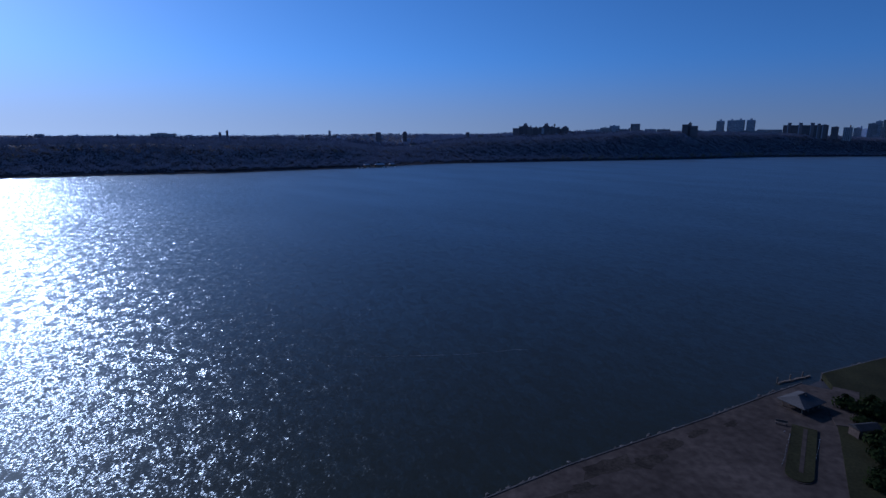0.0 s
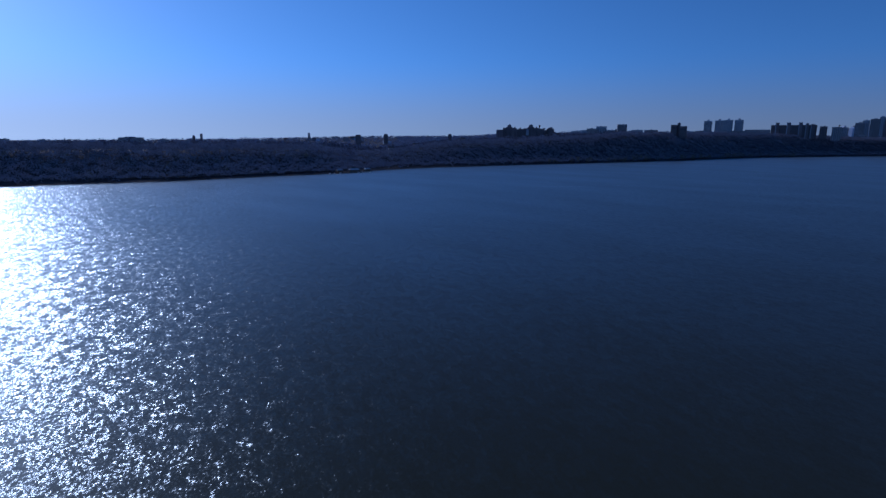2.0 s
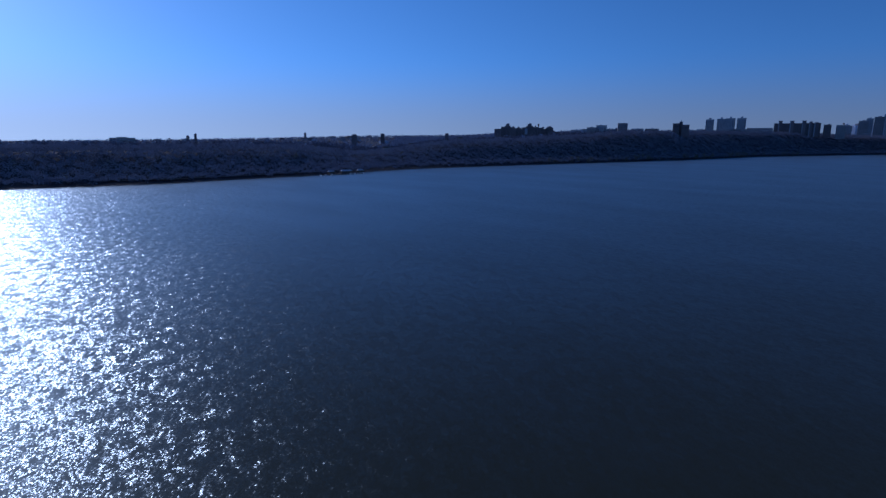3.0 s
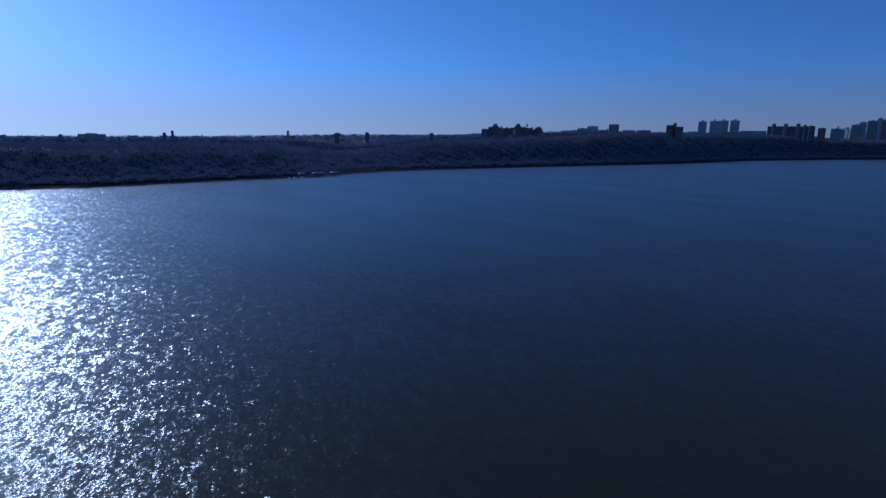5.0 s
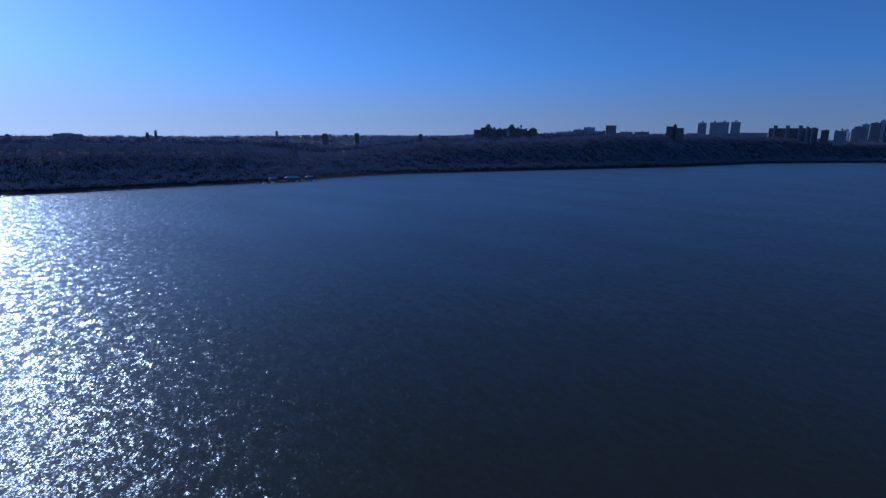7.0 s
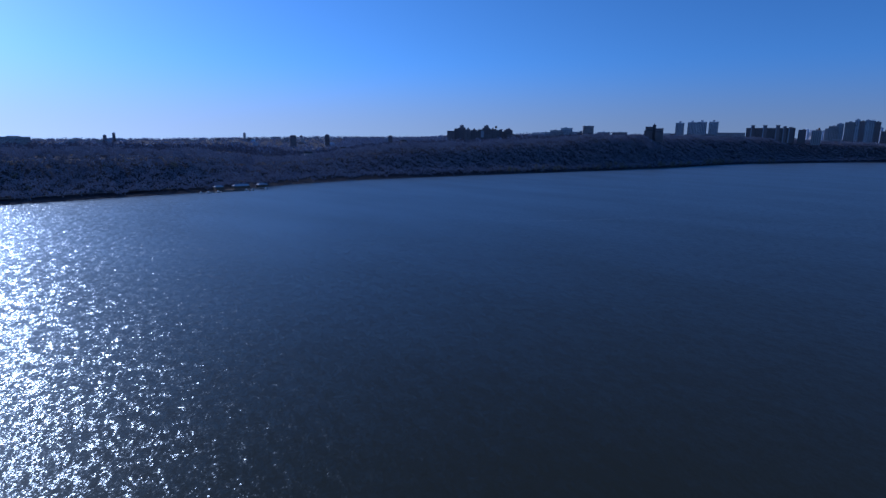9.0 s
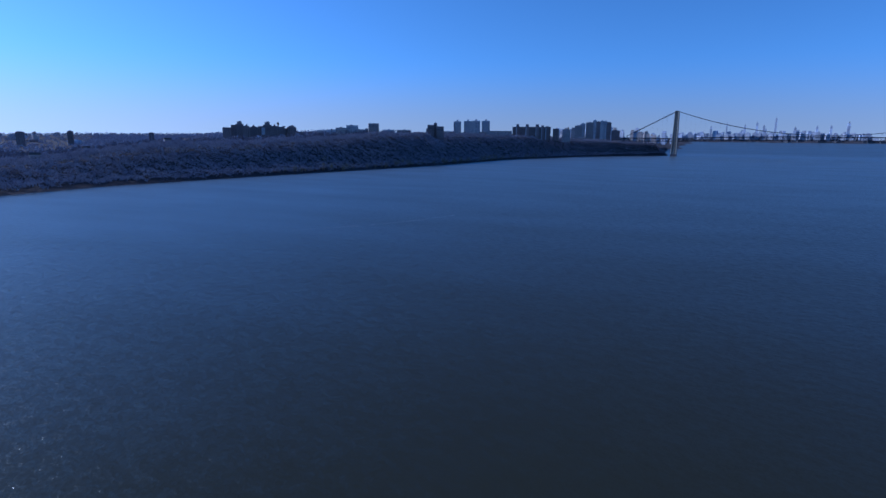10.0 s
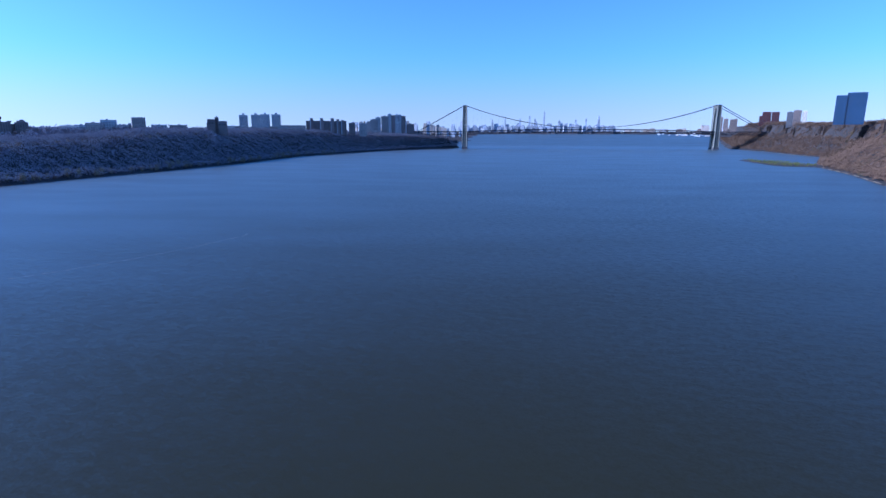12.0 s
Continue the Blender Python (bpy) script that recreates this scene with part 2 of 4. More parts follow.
RED = surface("red_brick", (0.06, 0.022, 0.026), 0.9, big=0.03, small=0.5, spread=0.12)
# paler and bluer than plain masonry: distance haze is put into the colour
CITY = surface("haze_tinted_masonry", (0.36, 0.42, 0.52), 0.8, big=0.01, small=0.1, spread=0.12, per_thing=0.35)
TINT = surface("window_glass", (0.05, 0.06, 0.08), 0.15, big=0.05, small=0.3, spread=0.3)
BLUE_GLASS = surface("blue_curtain_glass", (0.015, 0.05, 0.13), 0.12, 0.0, big=0.02, small=0.2, spread=0.12)
MULLION = surface("aluminium", (0.03, 0.065, 0.13), 0.5, 0.2, big=0.1, small=1.0, spread=0.1)
ROOFING = surface("grey_roofing", (0.045, 0.045, 0.045), 0.85, big=0.1, small=1.0, spread=0.2)
SHINGLE = surface("pale_roof_sheets", (0.088, 0.084, 0.08), 0.85, big=0.3, small=3.0, spread=0.15)
WHITE = surface("white_paint", (0.6, 0.6, 0.58), 0.5, big=0.2, small=2.0, spread=0.08)
GREY = surface("grey_facade", (0.09, 0.10, 0.12), 0.85, big=0.03, small=0.4, spread=0.12, per_thing=0.15)
WOOD = surface("weathered_timber", (0.16, 0.13, 0.10), 0.9, big=0.5, small=5.0, spread=0.25)
TANK = surface("tank_timber", (0.12, 0.09, 0.07), 0.9, big=0.3, small=2.0, spread=0.2)


# ---------------------------------------------------------------- builders
class Shape:
    """Collects solid pieces of one mesh."""

    def __init__(self):
        self.v, self.f = [], []

    def add(self, verts, faces):
        n = len(self.v)
        self.v += [tuple(p) for p in verts]
        self.f += [tuple(i + n for i in q) for q in faces]
        return self

    def box(self, cx, cy, z0, sx, sy, sz, rot=0.0, taper=1.0):
        c, s = math.cos(radians(rot)), math.sin(radians(rot))
        vs = []
        for z, k in ((z0, 1.0), (z0 + sz, taper)):
            for ax, ay in ((-1, -1), (1, -1), (1, 1), (-1, 1)):
                x, y = ax * sx * k / 2, ay * sy * k / 2
                vs.append((cx + x * c - y * s, cy + x * s + y * c, z))
        return self.add(vs, [(3, 2, 1, 0), (4, 5, 6, 7), (0, 1, 5, 4), (1, 2, 6, 5), (2, 3, 7, 6), (3, 0, 4, 7)])

    def round(self, cx, cy, z0, r0, r1, h, n=12):
        vs = []
        for z, r in ((z0, r0), (z0 + h, r1)):
            vs += [(cx + r * math.cos(2 * math.pi * i / n), cy + r * math.sin(2 * math.pi * i / n), z) for i in range(n)]
        fs = [tuple(range(n - 1, -1, -1)), tuple(range(n, 2 * n))]
        fs += [(i, (i + 1) % n, n + (i + 1) % n, n + i) for i in range(n)]
        return self.add(vs, fs)

    def beam(self, a, b, w, h=None):
        a, b = Vector(a), Vector(b)
        d = (b - a).normalized()
        side = d.cross(Vector((0, 0, 1)))
        side = side.normalized() if side.length > 1e-4 else Vector((1, 0, 0))
        up = side.cross(d).normalized()
        h = h or w
        vs = [p + side * sx * w / 2 + up * sy * h / 2 for p in (a, b) for sx, sy in ((-1, -1), (1, -1), (1, 1), (-1, 1))]
        return self.add(vs, [(3, 2, 1, 0), (4, 5, 6, 7), (0, 1, 5, 4), (1, 2, 6, 5), (2, 3, 7, 6), (3, 0, 4, 7)])

    def mesh(self, name, mat):
        me = bpy.data.meshes.new(name)
        me.from_pydata(self.v, [], self.f)
        me.materials.append(mat)
        me.update()
        return me


def part(name, shape, mat, parent=None, label=""):
    ob = new(name, shape.mesh(name, mat) if isinstance(shape, Shape) else shape)
    if parent:
        ob.parent = parent
    return tagged(ob, label)


def thing(name, x, y, z, rz, label, category, group="", kind=""):
    ob = new(name)
    ob.empty_display_size = 1.0
    ob.matrix_basis = pose(x, y, z, 0, 0, rz)
    return tagged(ob, label, category, group, kind)


def from_arrays(name, verts, faces, mat, smooth=False):
    """A mesh from numpy arrays of quads."""
    me = bpy.data.meshes.new(name)
    k = faces.shape[1]
    me.vertices.add(len(verts))
    me.vertices.foreach_set("co", np.ascontiguousarray(verts, dtype=np.float32).ravel())
    me.loops.add(faces.size)
    me.loops.foreach_set("vertex_index", np.ascontiguousarray(faces, dtype=np.int32).ravel())
    me.polygons.add(len(faces))
    me.polygons.foreach_set("loop_start", np.arange(0, faces.size, k, dtype=np.int32))
    me.update(calc_edges=True)
    me.validate()
    me.polygons.foreach_set("use_smooth", np.full(len(faces), smooth))
    me.materials.append(mat)
    return me


# ---------------------------------------------------------------- the lie of the land
EAST = np.array([(-4500, -1900), (-1400, 150), (-727, 590), (-622, 658), (-484, 725), (-385, 815), (-328, 857), (-272, 905), (-204, 1000),
                 (-116, 1075), (51, 1165), (219, 1250), (446, 1355), (636, 1455), (930, 1650), (1163, 1735), (1429, 1810), (1600, 1835),
                 (1800, 1835), (1900, 1825), (1960, 1855), (2050, 1960), (2300, 2180), (3000, 2560), (4100, 3280), (6500, 4800)], float)
WEST = np.array([(-4500, -2600), (-900, -420), (-300, -130), (-162, -61), (-111, -35.5), (-81, -19.5), (-71, -14), (-46, -4), (100, 55),
                 (500, 190), (895, 300), (1123, 352), (1275, 398), (1360, 425), (1500, 440), (1700, 450), (1943, 478), (2084, 562),
                 (2395, 700), (2540, 800), (2626, 862), (2900, 930), (3600, 1150), (4900, 1540), (6500, 2000)], float)


def off_line(px, py, line):
    """Signed distance from a shoreline that runs towards +x: positive to its left."""
    best = np.full(px.shape, 1e9)
    sign = np.ones(px.shape)
    for (ax, ay), (bx, by) in zip(line[:-1], line[1:]):
        dx, dy = bx - ax, by - ay
        t = np.clip(((px - ax) * dx + (py - ay) * dy) / (dx * dx + dy * dy), 0, 1)
        ex, ey = px - ax - t * dx, py - ay - t * dy
        d = np.hypot(ex, ey)
        side = np.where(dx * (py - ay) - dy * (px - ax) >= 0, 1.0, -1.0)
        near = d < best - 1e-6
        best, sign = np.where(near, d, best), np.where(near, side, sign)
    return best * sign


def smooth(a, b, x):
    t = np.clip((x - a) / (b - a), 0, 1)
    return t * t * (3 - 2 * t)


def ripple(px, py, size, seed):
    """Cheap smooth unevenness between -1 and 1."""
    r = np.random.RandomState(seed)
    v = np.zeros(np.shape(px))
    for k in range(5):
        a, ph = r.uniform(0, 2 * np.pi, 2)
        f = (1.0 + 0.35 * k) * 2 * np.pi / size
        v += np.sin(f * (px * np.cos(a) + py * np.sin(a)) + ph)
    return v / 5


def far_water(px, py):
    """The river climbs to the horizon line at the end of its last visible reach."""
    r = np.hypot(px + 60, py - 290)
    reach = smooth(38, 47, np.degrees(np.arctan2(px + 50, py - 290)))
    return 58.0 * np.clip((r - 3000) / 1300, 0, 1.2) * reach


def spit(px, py):
    ax, ay, bx, by = 1385, 462, 1560, 588
    t = np.clip(((px - ax) * (bx - ax) + (py - ay) * (by - ay)) / ((bx - ax) ** 2 + (by - ay) ** 2), 0, 1)
    return 58 - 30 * t - np.hypot(px - ax - t * (bx - ax), py - ay - t * (by - ay))


RIDGE_X = [-1200, -700, -500, -360, -320, -280, -215, -150, -55, 20, 120, 260, 450, 900, 1300, 1500, 1700, 1850, 2000, 2350, 2500, 5000]
RIDGE_H = [36, 38, 38, 35, 28, 20, 23, 31, 42, 45, 47, 52, 66, 68, 64, 56, 50, 44, 42, 38, 24, 28]


def ground_height(px, py):
    px, py = np.asarray(px, float), np.asarray(py, float)
    de, dw = off_line(px, py, EAST), -off_line(px, py, WEST)
    rough = ripple(px, py, 260, 3) + 0.5 * ripple(px, py, 90, 4)
    r = np.hypot(px + 100, py - 250)
    # east bank: a wooded ridge above the shore, falling away behind its northern end
    crest = np.interp(px, RIDGE_X, RIDGE_H)
    back = np.where(px < 150, 1 - 0.65 * smooth(420, 900, de), 1.0)
    back = np.maximum(back, smooth(150, 450, px))
    he = 1.4 * smooth(0, 8, de) + crest * smooth(8, np.interp(px, [1400, 1700], [128, 55]), de) * back + 3.0 * rough * smooth(20, 160, de)
    he = np.maximum(he, np.interp(px, [-2500, -1500, -500, 500, 2000, 3000], [25, 36, 58, 66, 55, 30]) * smooth(2000, 4300, r))
    # west bank: a level strip by the water, then talus and cliff
    strip = np.interp(px, [-600, 150, 520, 800], [165, 165, 30, 10])
    d2 = dw - strip
    hw = 2.0 * smooth(0, 5, dw) + 56 * smooth(0, 120, d2) + np.interp(px, [1200, 1700], [33, 38]) * smooth(95, 125, d2 + 14 * ripple(px, py, 70, 7)) \
        + 2.5 * rough * smooth(20, 120, d2)
    hw = hw + 14 * smooth(2300, 3000, px)
    z = np.where(de > 0, he, np.where(dw > 0, hw, -np.minimum(4.0, 0.3 * np.minimum(-de, -dw))))
    sp = spit(px, py)
    z = np.where((sp > -12) & (de < 0), np.maximum(z, np.clip(0.12 * sp, -3, 1.4)), z)
    # a low town shore closes the last reach of the river
    bearing = np.degrees(np.arctan2(px + 50, py - 290))
    fw = far_water(px, py)
    z = np.where(z > 0, np.maximum(z, fw + np.minimum(z, 8)), z + fw)
    close = smooth(4290, 4360, r) * smooth(46, 50, bearing)
    return np.where(close > 0, np.maximum(z, (69 + 2 * rough) * close), z)


def axis(parts):
    return np.concatenate([np.arange(a, b, s) for a, b, s in parts])


def sheet(name, xs, ys, fn, mat):
    gx, gy = np.meshgrid(xs, ys)
    v = np.stack([gx.ravel(), gy.ravel(), fn(gx, gy).ravel()], 1)
    nx, ny = len(xs), len(ys)
    i = (np.arange(ny - 1)[:, None] * nx + np.arange(nx - 1)[None, :]).ravel()
    f = np.stack([i, i + 1, i + nx + 1, i + nx], 1)
    return new(name, from_arrays(name, v, f, mat, True))


ground = sheet("ground", axis([(-4600, -1200, 100), (-1200, 2800, 16), (2800, 5801, 100)]),
               axis([(-2600, -240, 80), (-240, 2300, 16), (2300, 5301, 100)]), ground_height, EARTH)
tagged(ground, "brown woodland ground of both river banks", "ground", kind="structure")
water = sheet("water", axis([(-4600, 6001, 100)]), axis([(-2600, 5501, 100)]), far_water, WATER)
tagged(water, "wide dark river rippled by the wind", "water", kind="structure")


# ---------------------------------------------------------------- woods
def crowns(px, py, pz, size, tall, quads, seed, clump=1.0):
    """Ragged crowns: each one many small twig clumps scattered through an egg-shaped space."""
    r = np.random.RandomState(seed)
    n = len(px)
    d = r.normal(size=(n, quads, 3))
    d /= np.linalg.norm(d, axis=2, keepdims=True)
    rad = r.uniform(0.45, 1.05, (n, quads, 1)) ** 0.7
    wob = 1 + 0.35 * np.sin(d @ r.normal(size=3) * 3 + r.uniform(0, 6, (n, 1)))[..., None]
    c = d * rad * wob * np.stack([size, size, tall * 0.5], 1)[:, None, :]
    c[..., 2] += (tall * 0.55)[:, None]
    c += np.stack([px, py, pz], 1)[:, None, :]
    # each clump faces outwards, more or less
    out = d + 0.22 * r.normal(size=(n, quads, 3))
    out /= np.linalg.norm(out, axis=2, keepdims=True)
    a = np.cross(out, r.normal(size=(n, quads, 3)))
    a /= np.linalg.norm(a, axis=2, keepdims=True)
    b = np.cross(out, a)
    s = (size[:, None, None] * r.uniform(0.14, 0.34, (n, quads, 1))) * clump
    quad = np.stack([c - a * s, c - b * s * 0.8, c + a * s, c + b * s * 0.8], 2)
    v = quad.reshape(-1, 3)
    f = np.arange(len(v)).reshape(-1, 4)
    return v, f


def scatter(n, x0, x1, y0, y1, keep, seed):
    r = np.random.RandomState(seed)
    px, py = r.uniform(x0, x1, n), r.uniform(y0, y1, n)
    k = keep(px, py)
    return px[k], py[k]


def wood(name, px, py, lo, hi, quads, mat, seed, label, clump=1.0):
    r = np.random.RandomState(seed)
    s = r.uniform(lo, hi, len(px))
    pz = ground_height(px, py) - 1.0
    v, f = crowns(px, py, pz, s, s * r.uniform(1.8, 2.6, len(px)), quads, seed, clump)
    return tagged(new(name, from_arrays(name, v, f, mat)), label, "woodland", kind="stuff")


def thicket(name, px, py, tall, twig, face, mat, seed, label):
    """A closed canopy of bare twigs: small clumps strewn through its upper layer, which bulges over each tree and faces the open water."""
    r = np.random.RandomState(seed)
    n = len(px)
    # trees stand on a loose grid; each clump belongs to the nearest one
    step, side = 8.5, 512
    jit, grow = r.uniform(0.05, 0.95, (side, side, 2)), r.uniform(0.62, 1.45, (side, side))
    ci, cj = np.floor(px / step).astype(int), np.floor(py / step).astype(int)
    best, ex, ey, size = np.full(n, 1e9), np.zeros(n), np.zeros(n), np.ones(n)
    for di in (-1, 0, 1):
        for dj in (-1, 0, 1):
            i, j = ci + di, cj + dj
            t, g = jit[i % side, j % side], grow[i % side, j % side]
            dx, dy = px - (i + t[:, 0]) * step, py - (j + t[:, 1]) * step
            d = np.hypot(dx, dy) / g
            near = d < best
            best, ex, ey, size = np.where(near, d, best), np.where(near, dx, ex), np.where(near, dy, ey), np.where(near, g, size)
    dome = np.sqrt(np.clip(1 - (best / 7.0) ** 2, 0.02, 1))
    h = tall * size * (0.35 + 0.75 * dome) * (1 + 0.25 * ripple(px, py, 70, seed + 4))
    z = ground_height(px, py) - 0.5 + h * r.uniform(0.45, 1.0, n) ** 0.5
    out = np.stack([ex / 9, ey / 9, 0.2 * dome], 1) + 0.7 * np.array(face) + r.normal(size=(n, 3)) * np.array([0.3, 0.3, 0.2])
    out /= np.linalg.norm(out, axis=1, keepdims=True)
    a = np.cross(out, r.normal(size=(n, 3)))
    a /= np.linalg.norm(a, axis=1, keepdims=True)
    b = np.cross(out, a)
    s = twig * r.uniform(0.5, 1.25, (n, 1))
    c = np.stack([px, py, z], 1)
    v = np.stack([c - a * s, c - b * s * 0.8, c + a * s, c + b * s * 0.8], 1).reshape(-1, 3)
    f = np.arange(len(v)).reshape(-1, 4)
    return tagged(new(name, from_arrays(name, v, f, mat)), label, "woodland", kind="stuff")


def east_band(a, b):
    return lambda x, y: (off_line(x, y, EAST) > a) & (off_line(x, y, EAST) < b)


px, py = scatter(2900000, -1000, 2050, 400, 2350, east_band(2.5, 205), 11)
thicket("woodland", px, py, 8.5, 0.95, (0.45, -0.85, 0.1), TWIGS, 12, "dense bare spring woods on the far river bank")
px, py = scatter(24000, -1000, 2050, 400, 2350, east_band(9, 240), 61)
wood("tall_woodland", px, py, 2.6, 6.2, 36, TWIGS_DIMMED, 62, "taller bare trees standing out of dense woods", 0.7)
px, py = scatter(9000, -1000, 2050, 400, 2350, east_band(20, 300), 13)
wood("budding_woodland", px[::6], py[::6], 3.0, 4.6, 40, SPRING, 14, "pale budding trees scattered through bare woods")
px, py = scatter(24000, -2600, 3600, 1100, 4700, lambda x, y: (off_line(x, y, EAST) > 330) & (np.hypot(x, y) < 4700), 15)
wood("distant_woodland", px, py, 4.5, 8.5, 8, DISTANT, 16, "woods on the distant hills with haze put into their colour", 1.4)
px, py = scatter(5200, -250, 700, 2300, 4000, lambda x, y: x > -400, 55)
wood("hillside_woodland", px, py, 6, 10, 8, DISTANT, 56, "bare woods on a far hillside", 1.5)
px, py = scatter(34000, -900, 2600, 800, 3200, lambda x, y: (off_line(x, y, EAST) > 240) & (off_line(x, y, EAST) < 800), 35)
wood("upland_woodland", px, py, 4.0, 7.0, 14, TWIGS_DIMMED, 36, "bare woods behind the crest of the far bank", 1.4)


def bare_rock(x, y):
    """Where the cliff face stands free of trees."""
    d = -off_line(x, y, WEST) - np.interp(x, [520, 800], [30, 10])
    return (d > 97) & (d < 120) & (ripple(x, y, 130, 23) + 0.8 * ripple(x, y, 34, 24) > 0.5)


def west_band(x, y):
    d = -off_line(x, y, WEST)
    return (d > 2) & (d < 235) & ~bare_rock(x, y)


px, py = scatter(540000, 560, 1750, 60, 560, west_band, 17)
thicket("cliff_woodland", px, py, 6.5, 0.95, (-0.45, 0.8, 0.3), TWIGS_WEST, 18, "russet bare trees over the talus and cliff top")
px, py = scatter(3600, 560, 1750, 60, 560, west_band, 63)
wood("tall_woodland", px, py, 2.4, 4.6, 44, TWIGS_WEST, 64, "taller russet trees standing out of dense woods", 0.7)
px, py = scatter(42000, 1750, 3500, 150, 1150, west_band, 37)
wood("talus_woodland", px, py, 3.5, 6.0, 15, TWIGS_WEST, 38, "russet bare trees below the bridge approach", 1.0)
px, py = scatter(9000, 560, 2300, 60, 700, lambda x, y: west_band(x, y) & (ripple(x, y, 170, 27) > 0.32), 57)
wood("greening_woodland", px[::2], py[::2], 2.4, 4.4, 40, MOSS, 58, "trees coming into leaf among bare woods", 0.75)
px, py = scatter(1500, 1330, 1620, 400, 640, lambda x, y: (spit(x, y) > 6) & (off_line(x, y, WEST) > 0), 19)
wood("reeds", px, py, 1.0, 2.6, 14, REED, 20, "green and yellow brush on a low spit")


def gz(x, y):
    return float(ground_height(np.array([x]), np.array([y]))[0])


# ---------------------------------------------------------------- the suspension bridge
def bridge_leg(z0, z1, taper):
    """A lattice leg: corner and middle posts, struts and crossed braces on four faces."""
    s = Shape()
    n = 14

    def half(z):
        k = (z - z0) / (z1 - z0)
        return (9.5 - taper * k) , (7.0 - taper * 0.6 * k)

    levels = [z0 + (z1 - z0) * i / n for i in range(n + 1)]
    ring = ((-1, -1), (1, -1), (1, 1), (-1, 1))
    for a, b in zip(levels[:-1], levels[1:]):
        (ax, ay), (bx, by) = half(a), half(b)
        for i in range(4):
            p, q = ring[i], ring[(i + 1) % 4]
            pa, qa = (p[0] * ax, p[1] * ay, a), (q[0] * ax, q[1] * ay, a)
            pb, qb = (p[0] * bx, p[1] * by, b), (q[0] * bx, q[1] * by, b)
            s.beam(pa, pb, 3.0)
            mid_a, mid_b = (Vector(pa) + Vector(qa)) / 2, (Vector(pb) + Vector(qb)) / 2
            s.beam(mid_a, mid_b, 2.0)
            s.beam(pa, qa, 2.0, 2.4)
            s.beam(pa, qb, 1.5)
            s.beam(qa, pb, 1.5)
    s.box(0, 0, z0, 7.0, 5.0, z1 - z0, taper=0.72)
    s.box(0, 0, z1, 2 * half(z1)[0] + 2.5, 2 * half(z1)[1] + 2.5, 2.5)
    return s.mesh("leg", STEEL)


def deck_top(x):
    s = min(max(x / 1067.0, 0.0), 1.0)
    return 75.0 + 10.5 * 4 * s * (1 - s)


def cable_height(x):
    if x < 0:
        return 185 + (185 - 80) * x / 195.0
    if x > 1067:
        return 185 - (185 - 82) * (x - 1067) / 190.0
    k = (x - 533.5) / 533.5
    return 89.5 + (185 - 89.5) * k * k


